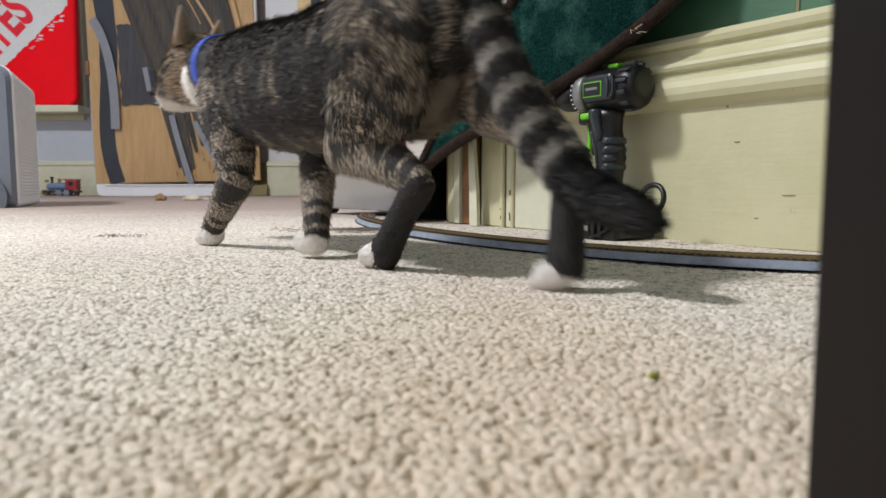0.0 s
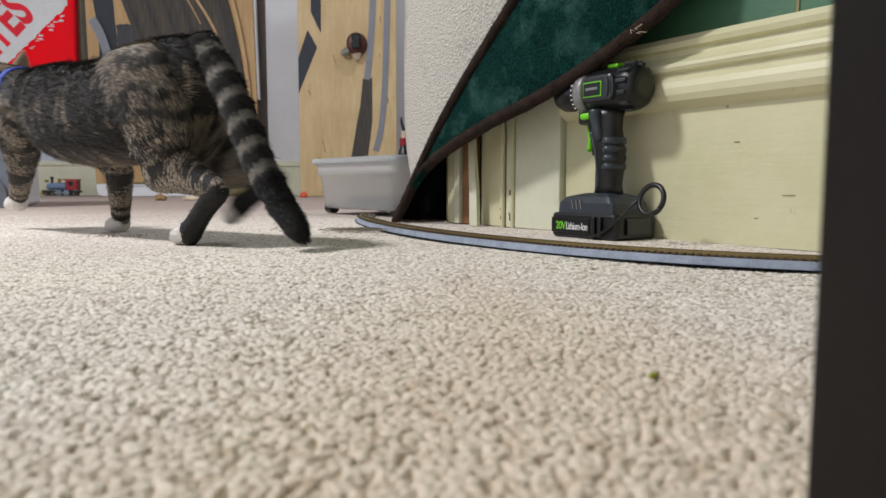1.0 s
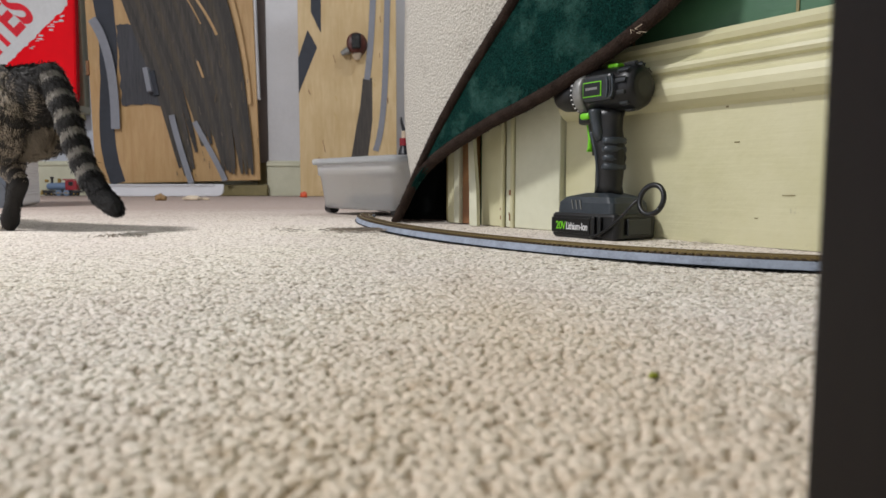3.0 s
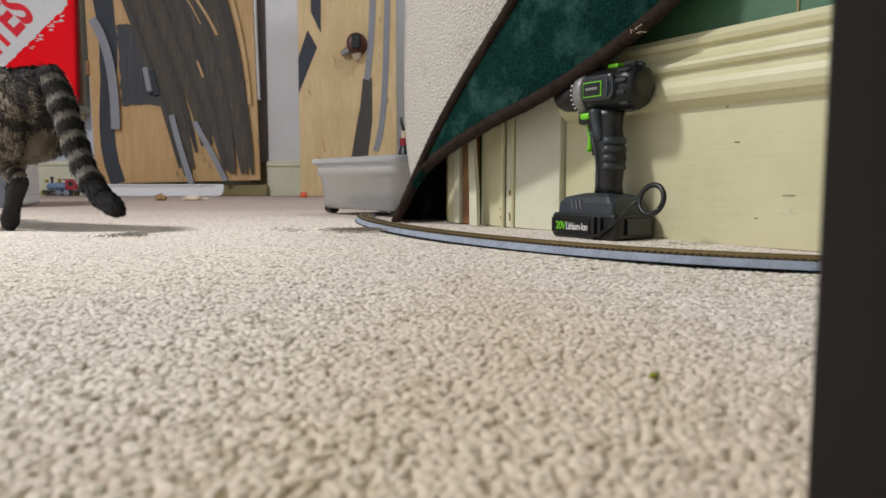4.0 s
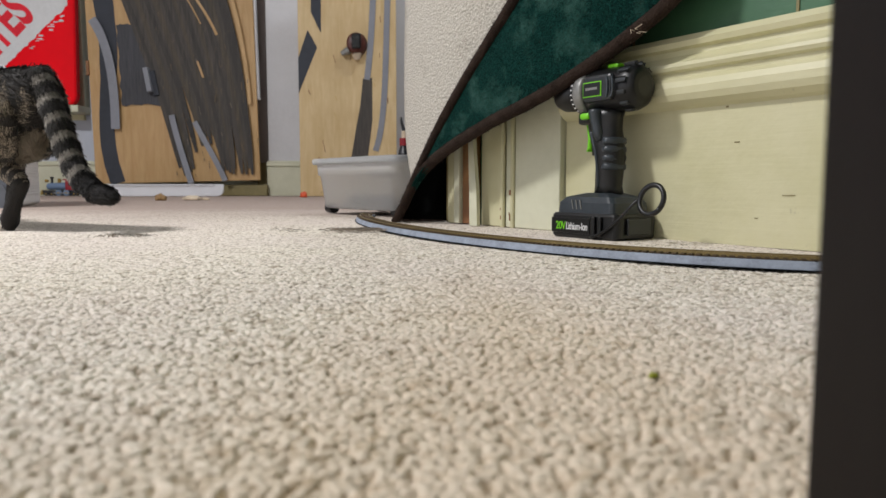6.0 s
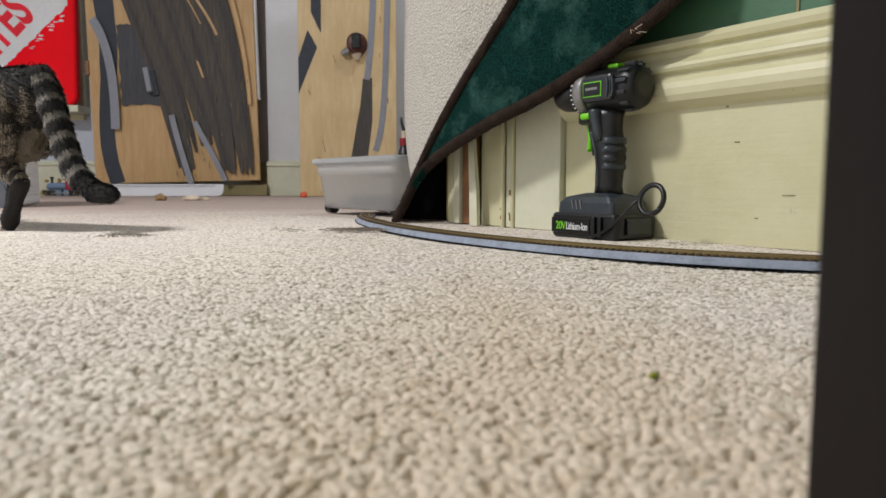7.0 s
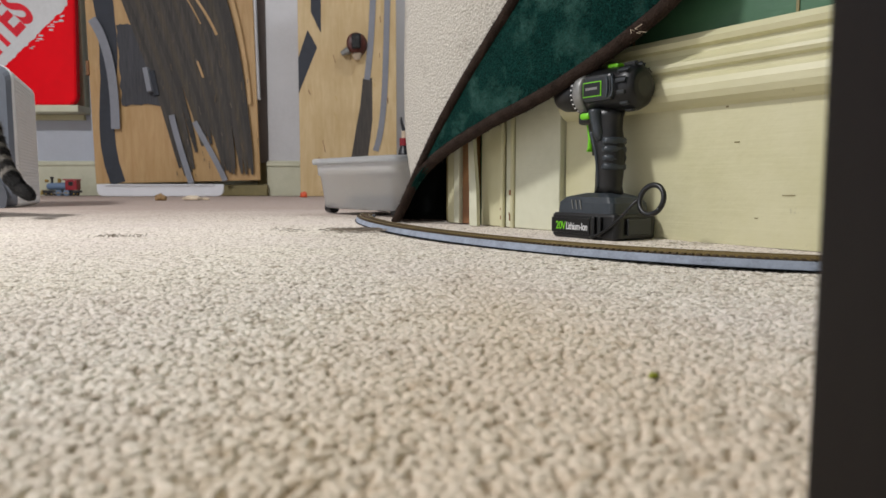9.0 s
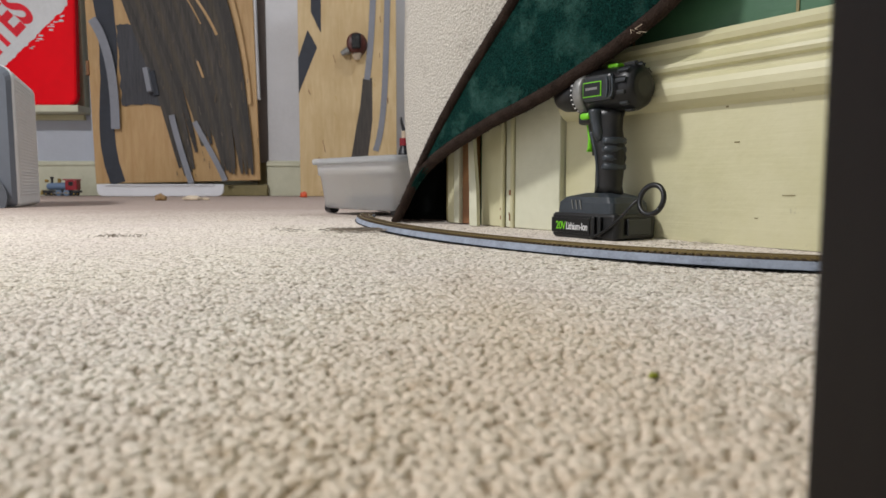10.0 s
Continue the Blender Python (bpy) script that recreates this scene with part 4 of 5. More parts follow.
    part("strap_tail", tube(bezier([(-0.078, -0.026, 0.050), (-0.068, -0.034, 0.046), (-0.066, -0.04, 0.022), (-0.03, -0.0405, 0.006), (-0.012, -0.0385, 0.002)], 14), 0.0018, 8), "tool_black", root, "thin black cord", None, True)

    # the model was drawn from its other side: turn it over
    for ob in root.children_recursive:
        if ob.type == "MESH":
            ob.data.transform(Matrix.Diagonal((1, -1, 1, 1)))
            ob.data.flip_normals()
            ob.matrix_basis = Matrix.Translation((ob.location.x, -ob.location.y, ob.location.z))


drill()


# ---- table leg beside the camera ----
leg = thing("table_leg", pose(0.0688, 0.079, 0, 0, 0, 0), "dark brown stained square table leg on the carpet", "table leg")
part("post", box(0.0, 0.05, 0.0, 0.05, 0.0, 0.71, 0.003), "dark_wood", leg)
part("foot_pad", box(0.004, 0.046, 0.004, 0.046, -0.001, 0.0, 0.0), "rubber_black", leg)


# ---- small chips in the cream paint, olive for the shadow in each scratch ----
board = bpy.data.objects["baseboard_oblique"]
for cy, cz, w, h in ((0.455, 0.112, 0.006, 0.0012), (0.39, 0.055, 0.014, 0.0008), (0.47, 0.151, 0.003, 0.002), (0.36, 0.13, 0.003, 0.0014), (0.43, 0.03, 0.004, 0.001)):
    part("paint_chip", box(0.6932, 0.6938, cy, cy + w, cz, cz + h), "olive", board)

# ---- lint and frayed tufts on the carpet ----
def fibres(name, x0, x1, y0, y1, count, ln, seed, label, material="lint"):
    rng = random.Random(seed)
    bm = bmesh.new()
    for k in range(count):
        x, y, a = rng.uniform(x0, x1), rng.uniform(y0, y1), rng.uniform(0, 6.28)
        l = ln * rng.uniform(0.4, 1.2)
        p = Vector((x, y, 0.0008))
        q = p + Vector((math.cos(a) * l * 0.5, math.sin(a) * l * 0.5, rng.uniform(0.001, 0.0042)))
        r = p + Vector((math.cos(a + 0.6) * l, math.sin(a + 0.6) * l, rng.uniform(0.0005, 0.003)))
        tube([p, q, r], 0.00042, 3, False, bm)
    tagged(part(name, bm, material), label, "lint", kind="stuff")


fibres("frayed_tufts", -0.165, -0.075, 0.975, 1.01, 260, 0.012, 1, "frayed grey-brown carpet fibres near the track")
fibres("carpet_lint", -0.445, -0.375, 0.862, 0.882, 34, 0.007, 2, "thin dark lint on the carpet")
fibres("carpet_lint", -0.24, -0.2, 0.965, 1.0, 10, 0.02, 3, "thin dark lint on the carpet")
fibres("rug_fringe", -0.075, 0.0, 1.215, 1.235, 120, 0.016, 4, "dark rug fibres fallen on the carpet", "binding")


# ---- the cat ----
def fur_material(name, kind):
    """Grey-brown tabby coat; kind says which body part's markings it carries."""
    n = Nodes(name)
    root = n.t.nodes.new("ShaderNodeAttribute")
    root.attribute_name = "root"
    hair = n.noise(1, 2, 0.6, n.scaled(700, 160, 420))
    n.co = root.outputs["Vector"]
    warp = n.noise(26, 3, 0.6)
    x, y, z = n.axis(0), n.axis(1), n.axis(2)
    base = n.mix(n.ramp(hair, (0.40, 0), (0.64, 1)), rgb("362e26"), rgb("a89b89"))
    belly, pale = 0.0, rgb("8f7c64")
    if kind == "torso":
        streak = n.noise(1, 4, 0.6, n.scaled(9, 58, 12), 1.1)
        stripe = n.math("MULTIPLY_ADD", streak, 2.4, n.math("MULTIPLY_ADD", n.noise(20, 2), 0.5, -0.77))
        stripe = n.math("ADD", stripe, n.ramp(z, (0.205, 0), (0.238, 0.4)))
        belly = n.ramp(n.math("MULTIPLY_ADD", warp, 0.03, z), (0.112, 0.6), (0.134, 0))
        pale = rgb("9c8a72")
    elif kind == "tail":
        wave = n.math("SINE", n.math("MULTIPLY_ADD", z, 216.7, n.math("MULTIPLY", warp, 2.0)))
        stripe = n.math("MULTIPLY_ADD", wave, 0.7, n.math("MULTIPLY_ADD", hair, 1.0, 0.22))
        base = n.mix(hair, rgb("524c45"), rgb("aca69c"))
    elif kind == "leg":
        streak = n.noise(1, 4, 0.6, n.scaled(12, 26, 62), 0.9)
        stripe = n.math("MULTIPLY_ADD", streak, 2.8, -0.92)
    elif kind == "shank":
        streak = n.noise(1, 3, 0.6, n.scaled(9, 12, 62), 0.5)
        stripe = n.math("ADD", n.math("MULTIPLY_ADD", streak, 2.8, -1.36), n.ramp(n.math("ADD", y, 0.5), (0.494, 0.5), (0.508, 0.0)))
    else:
        stripe = n.math("MULTIPLY_ADD", n.noise(1, 4, 0.6, n.scaled(40, 26, 30), 0.8), 2.2, -0.78)
        belly = n.ramp(n.math("MULTIPLY_ADD", warp, 0.012, n.math("MULTIPLY_ADD", y, -0.35, n.math("ADD", z, 0.5))), (0.468, 1), (0.478, 0))
        pale = rgb("cfc8bd")
        base = n.mix(n.ramp(hair, (0.35, 0), (0.68, 1)), rgb("59493a"), rgb("a48f74"))
    col = n.mix(belly, base, pale)
    mask = n.ramp(stripe, (0.42, 0), (0.53, 0.97))
    if kind in ("torso", "head"):
        mask = n.math("MULTIPLY", mask, n.math("SUBTRACT", 1.0, n.math("MULTIPLY", belly, 0.9)))
    col = n.mix(mask, col, n.mix(hair, rgb("0b0908"), rgb("231e1a")))
    n.bump(hair, 0.5, 0.002)
    return n.done(col, 0.75, 0, Sheen_Weight=0.05)


for k in ("torso", "tail", "leg", "shank", "head"):
    M["fur_" + k] = fur_material("tabby_fur_" + k, k)
M["fur_black"] = simple("black_fur", "191614", 0.8, grain=400, amount=0.5, bump=0.5)
M["fur_white"] = simple("white_fur", "e6e2dc", 0.85, grain=400, amount=0.15, bump=0.5)
M["fur_tan"] = simple("tan_fur", "8b7762", 0.85, grain=300, amount=0.35, bump=0.5)
M["fur_belly"] = simple("tan_belly_fur", "8d8171", 0.85, grain=260, amount=0.3, bump=0.5)
M["fur_pink"] = simple("pink_skin", "9c7468", 0.7, grain=300)
M["collar_blue"] = simple("blue_nylon", "2a4bb0", 0.6, grain=300)
M["eye"] = simple("amber_green_eye", "7a7a35", 0.1, grain=90)


def skin(sections, n=20):
    """Rings round a body part; a section is (centre x, y, z), half width, half height, along 'y' or 'z'."""
    rings = []
    for (cx, cy, cz), a, b, way in sections:
        ring = []
        for k in range(n):
            t = 2 * math.pi * k / n
            ring.append((cx + a * math.cos(t), cy, cz + b * math.sin(t)) if way == "y" else (cx + a * math.cos(t), cy + b * math.sin(t), cz))
        rings.append(ring)
    return rings


def smooth_sections(sec, per=4):
    """More sections between the given ones, on a smooth curve."""
    a = np.array([[*c, w, h] for c, w, h, _ in sec])
    out = []
    for i in range(len(a) - 1):
        p0, p1, p2, p3 = a[max(i - 1, 0)], a[i], a[i + 1], a[min(i + 2, len(a) - 1)]
        for k in range(per):
            t = k / per
            v = 0.5 * (2 * p1 + (p2 - p0) * t + (2 * p0 - 5 * p1 + 4 * p2 - p3) * t ** 2 + (3 * p1 - p0 - 3 * p2 + p3) * t ** 3)
            out.append(((v[0], v[1], v[2]), max(v[3], 0.001), max(v[4], 0.001), sec[0][3]))
    out.append(sec[-1])
    return out


def furry(name, sections, material, parent, count, lie, length=0.011, seed=1, label="", n=20, extra=None):
    """A body part with short hairs lying along 'lie'."""
    bm = add_loft(bmesh.new(), skin(smooth_sections(sections), n))
    if extra:
        extra(bm)
    bm.normal_update()
    faces = list(bm.faces)
    area = np.array([f.calc_area() for f in faces])
    rng = np.random.default_rng(seed)
    pick = rng.choice(len(faces), count, p=area / area.sum())
    lie = Vector(lie).normalized()
    mark = bm.verts.layers.float_vector.new("root")
    for v in bm.verts:
        v[mark] = v.co
    faces = list(bm.faces)
    hairs = []
    for i in pick:
        f = faces[i]
        c = [v.co for v in f.verts]
        if len(c) == 4:
            u, w = float(rng.random()), float(rng.random())
            p = c[0].lerp(c[1], u).lerp(c[3].lerp(c[2], u), w)
        else:
            p = f.calc_center_median().lerp(c[int(rng.integers(len(c)))], float(rng.random()))
        nrm = f.normal
        d = lie - nrm * lie.dot(nrm)
        if d.length < 1e-4:
            d = Vector((0, 0, -1))
        jit = Vector(rng.normal(0, 0.2, 3).tolist())
        d = (d.normalized() + nrm * (0.10 + 0.2 * float(rng.random())) + jit).normalized()
        hairs.append((p, d, nrm, length * (0.5 + 0.8 * float(rng.random()))))
    for p, d, nrm, l in hairs:
        s = d.cross(nrm).normalized() * 0.0004
        q = p + d * l * 0.6 + nrm * l * 0.04
        a, b, c, e = bm.verts.new(p - s), bm.verts.new(p + s), bm.verts.new(q + s * 0.8), bm.verts.new(p + d * l - nrm * l * 0.08)
        for v in (a, b, c, e):
            v[mark] = p
        bm.faces.new((a, b, c))
        bm.faces.new((a, c, e))
    return part(name, bm, material, parent, label, None, True)


def build_cat():
    cat = thing("cat", pose(0, 0, 0), "grey-brown tabby cat with white paws, ringed tail and blue collar", "cat")
    P = {"cat": cat}
    torso = [((0, -0.082, 0.200), 0.010, 0.012, "y"), ((0, -0.07, 0.196), 0.028, 0.032, "y"), ((0, -0.035, 0.184), 0.046, 0.053, "y"), ((0, 0.02, 0.174), 0.056, 0.063, "y"),
             ((0, 0.085, 0.164), 0.06, 0.064, "y"), ((0, 0.145, 0.163), 0.06, 0.062, "y"), ((0, 0.20, 0.168), 0.056, 0.062, "y"), ((0, 0.25, 0.175), 0.047, 0.056, "y"),
             ((0, 0.29, 0.183), 0.036, 0.042, "y"), ((0, 0.315, 0.188), 0.02, 0.026, "y")]
    P["torso"] = furry("torso", torso, "fur_torso", cat, 30000, (0, -1, -0.35), 0.0105, 1, "striped grey-brown body", 28)
    P["neck"] = furry("neck", [((0, 0.24, 0.182), 0.036, 0.042, "y"), ((0, 0.29, 0.192), 0.037, 0.04, "y"), ((0, 0.34, 0.199), 0.034, 0.036, "y"), ((0, 0.365, 0.20), 0.028, 0.03, "y")], "fur_torso", cat, 2500, (0, -1, -0.3), 0.011, 2)
    P["groin"] = furry("groin_fur", [((0, -0.058, 0.155), 0.008, 0.012, "y"), ((0, -0.042, 0.146), 0.017, 0.026, "y"), ((0, -0.01, 0.134), 0.018, 0.024, "y"), ((0, 0.03, 0.126), 0.014, 0.014, "y"), ((0, 0.05, 0.126), 0.006, 0.006, "y")], "fur_belly", cat, 2600, (0, -0.4, -1), 0.014, 4, "grey-tan groin fur")
    P["throat"] = furry("throat", [((0, 0.328, 0.192), 0.020, 0.022, "y"), ((0, 0.342, 0.19), 0.034, 0.035, "y"), ((0, 0.36, 0.189), 0.033, 0.033, "y"), ((0, 0.372, 0.189), 0.02, 0.02, "y")], "fur_white", cat, 900, (0, -1, -0.5), 0.008, 5, "white throat fur")
    bm = bmesh.new()
    rings = []
    for dy, g in ((-0.0075, 0.0), (-0.0065, 0.0022), (0.0065, 0.0022), (0.0075, 0.0)):
        rings.append([((0.0352 + g) * math.cos(t), 0.319 + dy + 0.12 * 0.038 * math.sin(t), 0.1965 + (0.0385 + g) * math.sin(t)) for t in (k * math.pi / 14 for k in range(28))])
    P["collar"] = part("collar", add_loft(bm, rings), "collar_blue", cat, "blue nylon collar", None, True)
    # head, with its own origin between the ears
    head = [((0, -0.045, 0.0), 0.02, 0.022, "y"), ((0, -0.032, 0.004), 0.039, 0.038, "y"), ((0, -0.01, 0.006), 0.046, 0.042, "y"), ((0, 0.014, 0.0), 0.042, 0.037, "y"), ((0, 0.03, -0.010), 0.030, 0.026, "y"),
            ((0, 0.042, -0.016), 0.023, 0.018, "y"), ((0, 0.051, -0.018), 0.012, 0.010, "y")]
    P["head"] = furry("head", head, "fur_head", cat, 3600, (0, -1, -0.1), 0.008, 3, "tabby head with white chin")
    for s in (-1, 1):
        bm = bmesh.new()
        rows = []
        for z, w, dth in ((0.0, 0.021, 0.012), (0.016, 0.016, 0.008), (0.032, 0.008, 0.005), (0.044, 0.001, 0.001)):
            rows.append([(s * (0.026 + z * 0.25) + w * math.cos(t), -0.012 - z * 0.1 + dth * math.sin(t), 0.03 + z) for t in (k * math.pi / 6 for k in range(12))])
        ear = part("ear", add_loft(bm, rows), "fur_tan", P["head"], "", None, True)
        bm = bmesh.new()
        rows = []
        for z, w in ((0.004, 0.013), (0.016, 0.010), (0.030, 0.004)):
            rows.append([(s * (0.026 + z * 0.25) + w * math.cos(t), -0.001 - z * 0.32 + 0.0025 * math.sin(t), 0.03 + z) for t in (k * math.pi / 5 for k in range(10))])
        part("inner_ear", add_loft(bm, rows), "fur_pink", P["head"], "pinkish inner ear", None, True)
        bm = bmesh.new()
        bmesh.ops.create_uvsphere(bm, u_segments=12, v_segments=8, radius=0.0085, matrix=Matrix.Translation((s * 0.026, 0.022, 0.005)))
        part("eye", bm, "eye", P["head"], "amber-green eye", None, True)
    bm = bmesh.new()
    bmesh.ops.create_uvsphere(bm, u_segments=10, v_segments=6, radius=0.005, matrix=Matrix.Translation((0, 0.051, -0.014)))
    part("nose", bm, "fur_pink", P["head"], "", None, True)
    # legs: every segment hangs down from its own joint
    for key in ("LH", "RH"):
        sd = 7 if key == "LH" else 17
        P[key + "0"] = furry("thigh", [((0, 0, 0.045), 0.014, 0.036, "z"), ((0, 0.0, 0.03), 0.023, 0.052, "z"), ((0, -0.006, 0.0), 0.029, 0.058, "z"), ((0, -0.014, -0.035), 0.027, 0.053, "z"), ((0, -0.010, -0.065), 0.022, 0.037, "z"), ((0, -0.002, -0.088), 0.0145, 0.018, "z"), ((0, 0, -0.1), 0.006, 0.008, "z")], "fur_leg", cat, 4500, (0, -0.5, -1), 0.011, sd)
        P[key + "1"] = furry("shank", [((0, 0, 0.018), 0.008, 0.012, "z"), ((0, -0.004, 0.004), 0.019, 0.028, "z"), ((0, -0.008, -0.03), 0.0175, 0.026, "z"), ((0, -0.004, -0.065), 0.013, 0.0175, "z"), ((0, 0, -0.094), 0.011, 0.0125, "z"), ((0, 0, -0.104), 0.005, 0.006, "z")], "fur_shank", cat, 1700, (0, -0.3, -1), 0.0048, sd + 1)
        P[key + "2"] = furry("hind_foot", [((0, 0.0, 0.009), 0.006, 0.007, "z"), ((0, -0.001, 0.0), 0.0115, 0.0125, "z"), ((0, 0.001, -0.03), 0.0105, 0.0115, "z"), ((0, 0.001, -0.055), 0.0108, 0.012, "z"), ((0, 0.001, -0.068), 0.0115, 0.0135, "z"), ((0, -0.001, -0.077), 0.009, 0.0105, "z")], "fur_black", cat, 900, (0, -0.2, -1), 0.004, sd + 2, "black hind foot")
        P[key + "3"] = furry("paw", [((0, -0.004, 0.0), 0.008, 0.008, "y"), ((0, 0.003, -0.001), 0.0118, 0.0105, "y"), ((0, 0.011, -0.002), 0.0130, 0.0105, "y"), ((0, 0.019, -0.003), 0.0120, 0.0092, "y"), ((0, 0.025, -0.005), 0.008, 0.006, "y")], "fur_white", cat, 600, (0, 1, -0.6), 0.005, sd + 3, "white paw", 16)
    for key in ("LF", "RF"):
        sd = 27 if key == "LF" else 37
        P[key + "0"] = furry("upper_arm", [((0, 0.005, 0.05), 0.01, 0.02, "z"), ((0, 0.005, 0.03), 0.021, 0.034, "z"), ((0, 0, 0.0), 0.025, 0.036, "z"), ((0, -0.002, -0.034), 0.021, 0.028, "z"), ((0, 0, -0.066), 0.016, 0.02, "z"), ((0, 0, -0.082), 0.008, 0.01, "z")], "fur_leg", cat, 2200, (0, -0.4, -1), 0.010, sd)
        P[key + "1"] = furry("forearm", [((0, 0, 0.014), 0.008, 0.01, "z"), ((0, 0, 0.0), 0.0165, 0.019, "z"), ((0, 0, -0.028), 0.0155, 0.0175, "z"), ((0, 0, -0.058), 0.0128, 0.014, "z"), ((0, 0, -0.078), 0.0115, 0.0122, "z"), ((0, 0, -0.087), 0.0105, 0.011, "z")], "fur_shank", cat, 1500, (0, -0.2, -1), 0.005, sd + 1)
        P[key + "2"] = furry("paw", [((0, -0.012, 0.003), 0.007, 0.008, "y"), ((0, -0.007, 0.001), 0.0118, 0.013, "y"), ((0, 0.004, -0.001), 0.0142, 0.0115, "y"), ((0, 0.013, -0.002), 0.0132, 0.010, "y"), ((0, 0.021, -0.004), 0.008, 0.0065, "y")], "fur_white", cat, 650, (0, 1, -0.6), 0.005, sd + 2, "white paw", 16)
    for k in range(8):
        r0, r1 = 0.0158 - 0.00048 * k, 0.0158 - 0.00048 * (k + 1)
        if k == 0:
            r0 = 0.019
        sec = [((0, 0, 0.012), r0 * 0.55, r0 * 0.55, "z"), ((0, 0, 0.004), r0, r0, "z"), ((0, 0, -0.013), (r0 + r1) / 2, (r0 + r1) / 2, "z"), ((0, 0, -0.0285), r1, r1, "z"), ((0, 0, -0.037), r1 * 0.6, r1 * 0.6, "z")]
        if k == 7:
            sec = [((0, 0, 0.012), 0.007, 0.007, "z"), ((0, 0, 0.004), 0.0118, 0.0118, "z"), ((0, 0, -0.018), 0.0122, 0.0122, "z"), ((0, 0, -0.034), 0.0098, 0.0098, "z"), ((0, 0, -0.044), 0.0045, 0.0045, "z")]
        P["T%d" % k] = furry("tail_segment", sec, "fur_black" if k >= 6 else "fur_tail", cat, 2200, (0, 0, -1), 0.007 if k == 7 else 0.009, 50 + k, "black tail tip" if k == 7 else "")
    return P


# path of the hips over the floor: seconds, x, y, heading, height of the rump above its rest
HIPS = [(0, -0.028, 0.565, 43, -0.003), (0.3, -0.116, 0.652, 46, -0.005), (0.6, -0.193, 0.735, 50, -0.008), (0.9, -0.284, 0.785, 55, -0.009), (1.2, -0.364, 0.83, 58, -0.010), (1.5, -0.437, 0.905, 58, -0.008), (1.8, -0.500, 0.965, 58, -0.003),
        (2.1, -0.562, 1.0, 57, 0.002), (2.5, -0.598, 1.01, 57, -0.002), (3.8, -0.597, 1.01, 57, -0.008), (5.5, -0.608, 1.01, 57, -0.008), (7.0, -0.612, 1.01, 58, -0.007), (7.35, -0.63, 1.015, 60, 0), (7.6, -0.71, 1.05, 66, 0),
        (7.9, -0.84, 1.15, 66, 0), (8.2, -0.867, 1.25, 45, 0), (8.5, -0.868, 1.32, 32, 0), (8.8, -0.90, 1.38, 42, 0), (9.0, -0.985, 1.44, 62, 0), (9.3, -1.15, 1.5, 82, 0), (10.0, -1.5, 1.55, 88, 0)]
# where each paw stands: from, to, x, y; None: under its own joint
STEPS = {
    "LH": [(-0.3, 0.45, -0.045, 0.545), (0.70, 1.44, -0.278, 0.764), (1.85, 7.42, -0.629, 1.008), (7.68, 8.0, None, 0), (8.2, 8.62, None, 0), (8.8, 9.1, None, 0), (9.35, 9.7, None, 0), (9.95, 10.3, None, 0)],
    "RH": [(-0.5, 0.02, 0.079, 0.443), (0.30, 0.88, -0.166, 0.75), (1.3, 2.32, -0.519, 1.06), (2.6, 7.55, None, 0.10), (7.85, 8.3, None, 0), (8.5, 8.85, None, 0), (9.1, 9.4, None, 0), (9.65, 10.0, None, 0)],
    "LF": [(-0.1, 0.52, -0.255, 0.764), (0.9, 1.65, -0.655, 1.07), (1.95, 7.36, None, 0.0), (7.62, 7.95, None, 0), (8.2, 8.5, None, 0), (8.75, 9.05, None, 0), (9.3, 9.6, None, 0), (9.85, 10.2, None, 0)],
    "RF": [(-0.6, 0.13, -0.116, 0.624), (0.48, 1.05, -0.453, 0.973), (1.4, 2.0, None, 0.02), (2.3, 7.45, None, 0.02), (7.75, 8.1, None, 0), (8.35, 8.65, None, 0), (8.9, 9.2, None, 0), (9.45, 9.75, None, 0)],
}
JOINT = {"LH": (-0.034, 0.0, 0.178), "RH": (0.034, 0.0, 0.178), "LF": (-0.028, 0.232, 0.148), "RF": (0.028, 0.232, 0.148)}


def spline(rows, t):
    """Smooth value between rows of (t, ...), with no overshoot in a standstill."""
    a = np.array(rows, float)
    ts = a[:, 0]
    i = int(np.clip(np.searchsorted(ts, t, "right") - 1, 0, len(ts) - 2))

    def slope(k):
        if k == 0:
            return (a[1, 1:] - a[0, 1:]) / (ts[1] - ts[0])
        if k == len(ts) - 1:
            return (a[-1, 1:] - a[-2, 1:]) / (ts[-1] - ts[-2])
        d0, d1 = (a[k, 1:] - a[k - 1, 1:]) / (ts[k] - ts[k - 1]), (a[k + 1, 1:] - a[k, 1:]) / (ts[k + 1] - ts[k])
        return np.where(d0 * d1 > 0, 2 * d0 * d1 / np.where(np.abs(d0 + d1) < 1e-9, 1, d0 + d1), 0.0)
    h = ts[i + 1] - ts[i]
    u = (t - ts[i]) / h
    m0, m1 = slope(i) * h, slope(i + 1) * h
    return (2 * u ** 3 - 3 * u ** 2 + 1) * a[i, 1:] + (u ** 3 - 2 * u ** 2 + u) * m0 + (-2 * u ** 3 + 3 * u ** 2) * a[i + 1, 1:] + (u ** 3 - u ** 2) * m1


def hips(t):
    x, y, h, z = spline(HIPS, t)
    return pose(x, y, z, 0, 0, h)


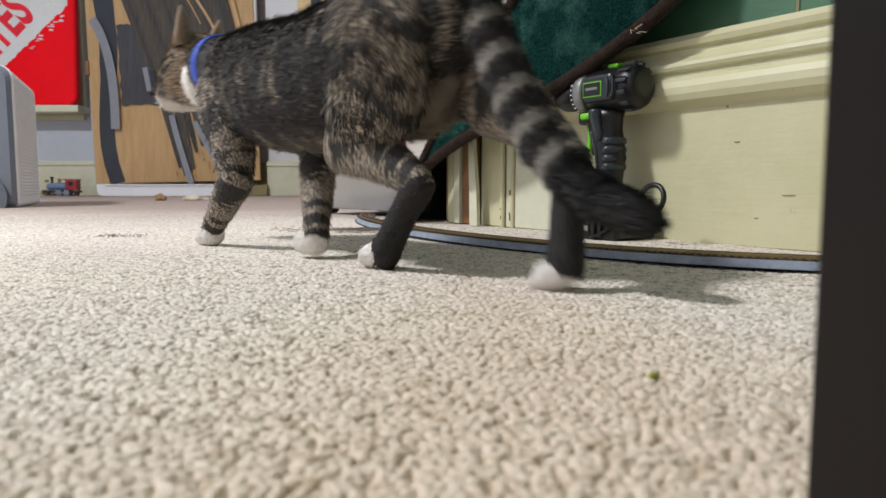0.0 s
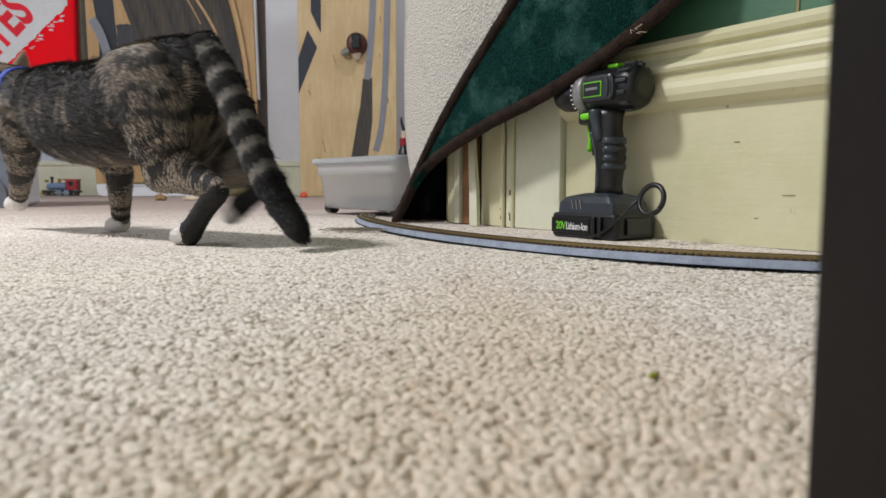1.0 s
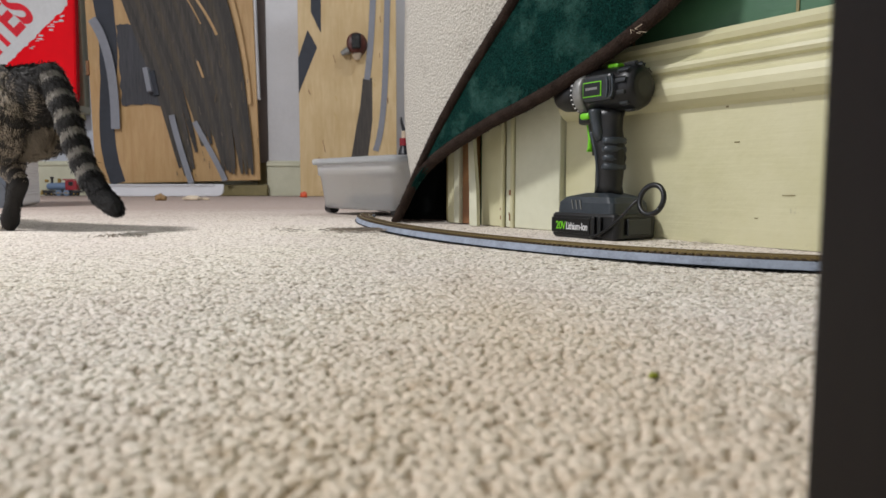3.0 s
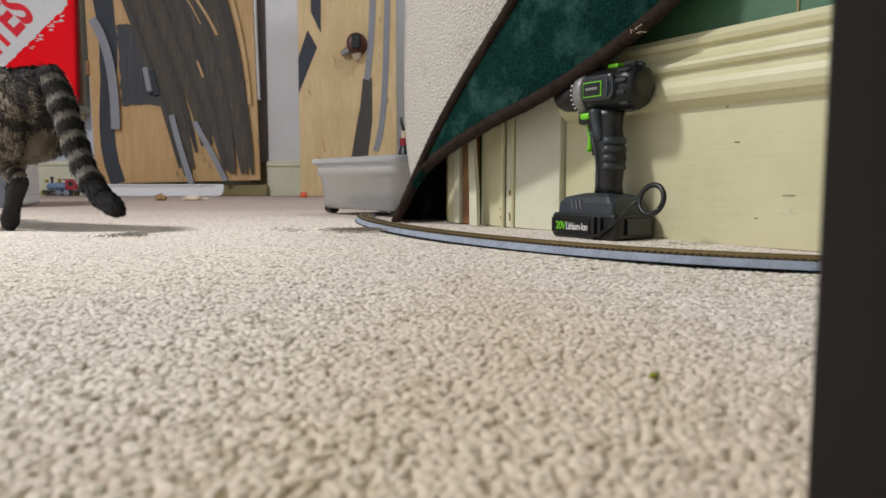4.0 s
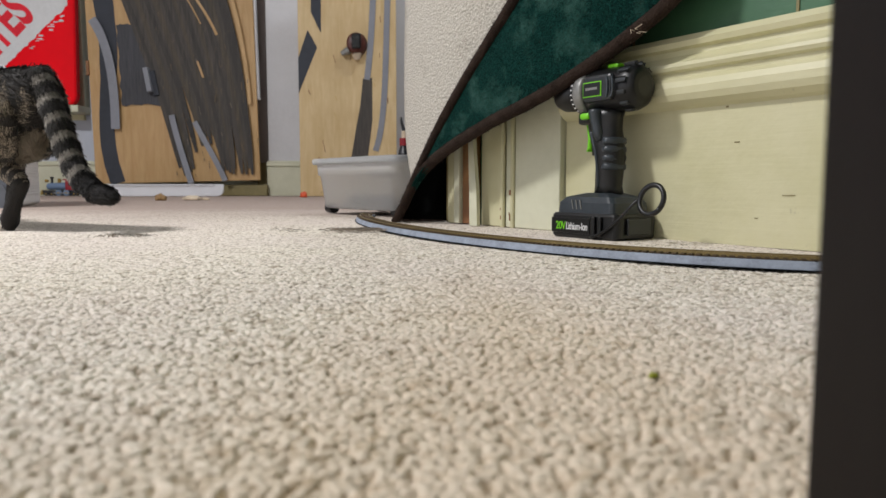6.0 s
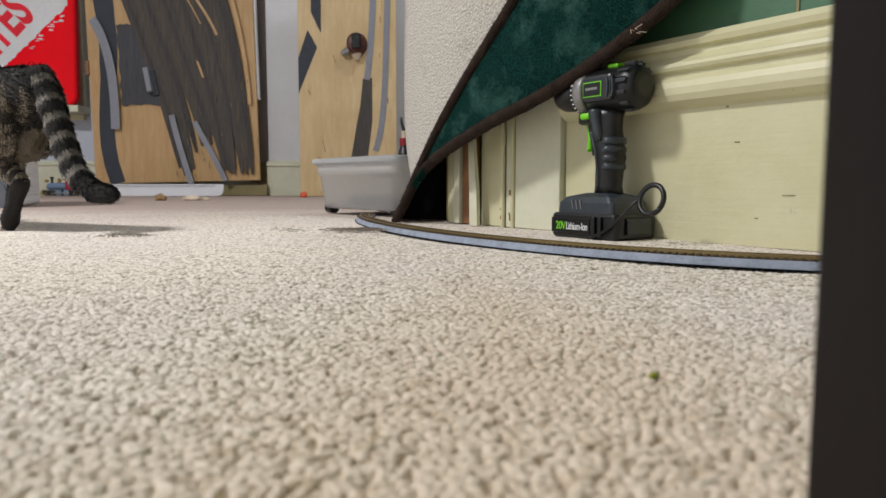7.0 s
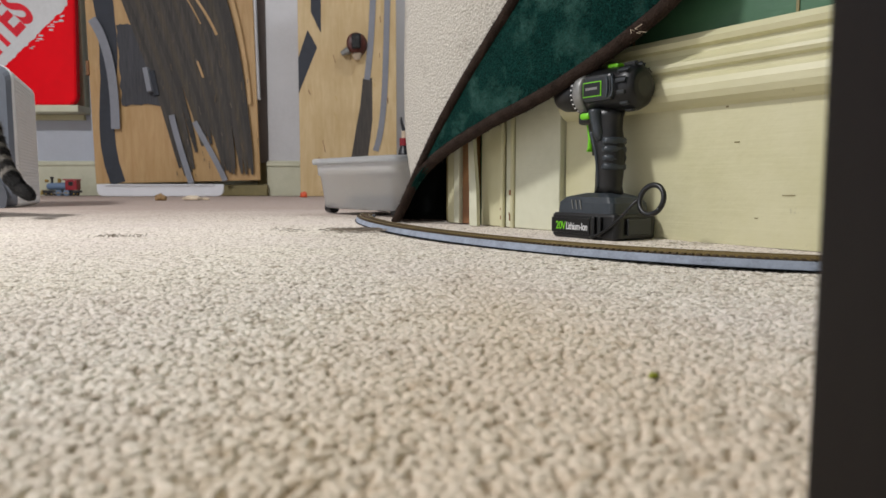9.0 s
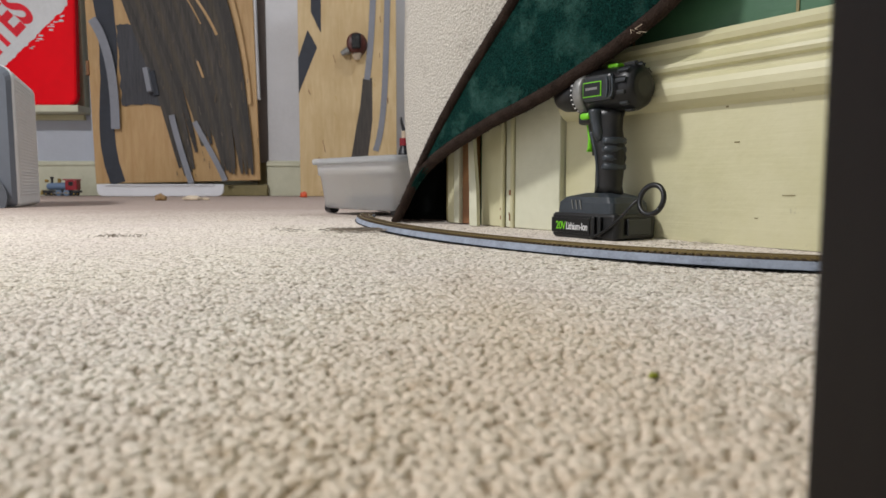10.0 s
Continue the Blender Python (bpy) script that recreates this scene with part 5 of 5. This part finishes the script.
def paw(key, t):
    """Where a paw is in the world, and how far it is through its swing (0: standing)."""
    st = []
    for a, b, x, y in STEPS[key]:
        if x is None:
            m = hips(min((a + b) / 2, 10))
            j = JOINT[key]
            p = m @ Vector((j[0] * 0.8, j[1] + y, 0))
            st.append((a, b, Vector((p.x, p.y, 0))))
        else:
            st.append((a, b, Vector((x, y, 0))))
    for (a, b, p), nxt in zip(st, st[1:] + [None]):
        if t <= b or nxt is None:
            return p, 0.0
        if t < nxt[0]:
            u = (t - b) / (nxt[0] - b)
            s = u * u * (3 - 2 * u)
            q = p.lerp(nxt[2], s)
            q.z = 0.034 * math.sin(math.pi * u) ** 0.8
            return q, u
    return st[-1][2], 0.0


def bone(a, b):
    """Pose of a segment that hangs from a towards b; its x axis stays across the body."""
    z = (a - b).normalized()
    x = (Vector((1, 0, 0)) - z * z.x).normalized()
    y = z.cross(x)
    m = Matrix((x, y, z)).transposed().to_4x4()
    m.translation = a
    return m


def bend(a, c, l0, l1, forward):
    """Middle joint of a two-part limb from a to c."""
    d = c - a
    r = min(d.length, (l0 + l1) * 0.998)
    d.normalize()
    k = (l0 * l0 - l1 * l1 + r * r) / (2 * r)
    h = math.sqrt(max(l0 * l0 - k * k, 0))
    f = Vector((0, forward, 0))
    f = (f - d * f.dot(d)).normalized()
    return a + d * k + f * h, a + d * r


def cat_pose(t):
    """Pose of every moving part in the cat's own space."""
    root = hips(t)
    inv = root.inverted()
    out = {}
    for key in ("LH", "RH"):
        p, u = paw(key, t)
        q = inv @ p
        j = Vector(JOINT[key])
        toe = q + Vector((0, 0, 0.013))
        reach = max(-0.14, min(0.14, q.y))
        lean = 36 - 190 * reach + (26 * math.sin(math.pi * u) if u else 0)
        lean = max(-8, min(62, lean))
        hock = toe + Vector((0, -math.sin(radians(lean)), math.cos(radians(lean)))) * 0.068 + Vector((0, 0.0, 0))
        knee, hock2 = bend(j, hock, 0.090, 0.094, 1.0)
        out[key + "0"] = bone(j, knee)
        out[key + "1"] = bone(knee, hock2)
        out[key + "2"] = bone(hock2, toe)
        tip = -35 * math.sin(math.pi * u) if u else (-18 if q.y < -0.1 else 0)
        out[key + "3"] = Matrix.Translation(toe) @ pose(0, 0, 0, tip, 0, 0)
    for key in ("LF", "RF"):
        p, u = paw(key, t)
        q = inv @ p
        j = Vector(JOINT[key])
        j.y += max(-0.05, min(0.05, (q.y - j.y) * 0.4))
        wrist = q + Vector((0, -0.004, 0.020))
        if u:
            wrist.z += 0.012 * math.sin(math.pi * u)
        elbow, w2 = bend(j, wrist, 0.074, 0.080, -1.0)
        out[key + "0"] = bone(j, elbow)
        out[key + "1"] = bone(elbow, w2)
        tip = -60 * math.sin(math.pi * min(u * 1.3, 1)) if u else 0
        out[key + "2"] = Matrix.Translation(w2 + Vector((0, 0.004, -0.008))) @ pose(0, 0, 0, tip, 0, 0)
    # tail: drop of each joint below level, and its sway
    drop = spline(TAIL, t)
    p = Vector((0, -0.064, 0.220))
    yaw = 0.0
    for k in range(8):
        f = k / 7
        a = drop[0] + (drop[1] - drop[0]) * min(f / 0.35, 1) + (drop[2] - drop[1]) * max(0, (f - 0.5) / 0.5) ** 1.2
        yaw = drop[3] * f
        d = Vector((math.sin(radians(yaw)) * math.cos(radians(a)), -math.cos(radians(yaw)) * math.cos(radians(a)), -math.sin(radians(a))))
        q = p + d * 0.029
        out["T%d" % k] = bone(p, q)
        p = q
    hx, hz = spline(HEAD, t)
    out["head"] = pose(0, 0.395, 0.198, hx, 0, hz)
    return root, out


# tail: seconds, drop at the root, in the middle and at the tip, sway to the side
TAIL = [(0, 63, 58, 18, -2), (0.3, 48, 58, 25, 2), (0.7, 45, 63, 44, -12), (1.0, 42, 63, 48, 2), (1.3, 32, 50, 30, 8), (1.6, 38, 60, 36, 2), (2.0, 44, 63, 28, 4), (2.5, 46, 64, 30, 0), (3.8, 48, 65, 26, 0), (5.2, 48, 63, 22, 2), (5.7, 51, 63, 10, 0),
        (6.8, 53, 65, 7, 0), (7.4, 51, 62, 0, 2), (7.7, 42, 50, -8, 4), (8.0, 42, 50, -14, 0), (8.3, 48, 62, 10, 0), (8.6, 50, 70, 40, 0), (9.0, 48, 62, 26, 0), (10, 46, 60, 20, 0)]
HEAD = [(0, -6, 30), (0.5, -14, 20), (1.0, -8, 8), (2.5, -4, 0), (7.3, -6, 4), (8.0, -4, 10), (10, -4, 0)]
CAT = build_cat()


def motions():
    times = [i / 15 for i in range(0, 43)] + [3.3, 3.8, 4.5, 5.2, 5.7, 6.2, 6.8, 7.1] + [7.2 + i / 15 for i in range(0, 41)] + [10.0]
    rows = {}
    for t in times:
        root, parts = cat_pose(t)
        rows.setdefault("cat", []).append((t, root))
        for k, m in parts.items():
            rows.setdefault(k, []).append((t, m))
    for k, r in rows.items():
        walk(CAT[k], r)


motions()
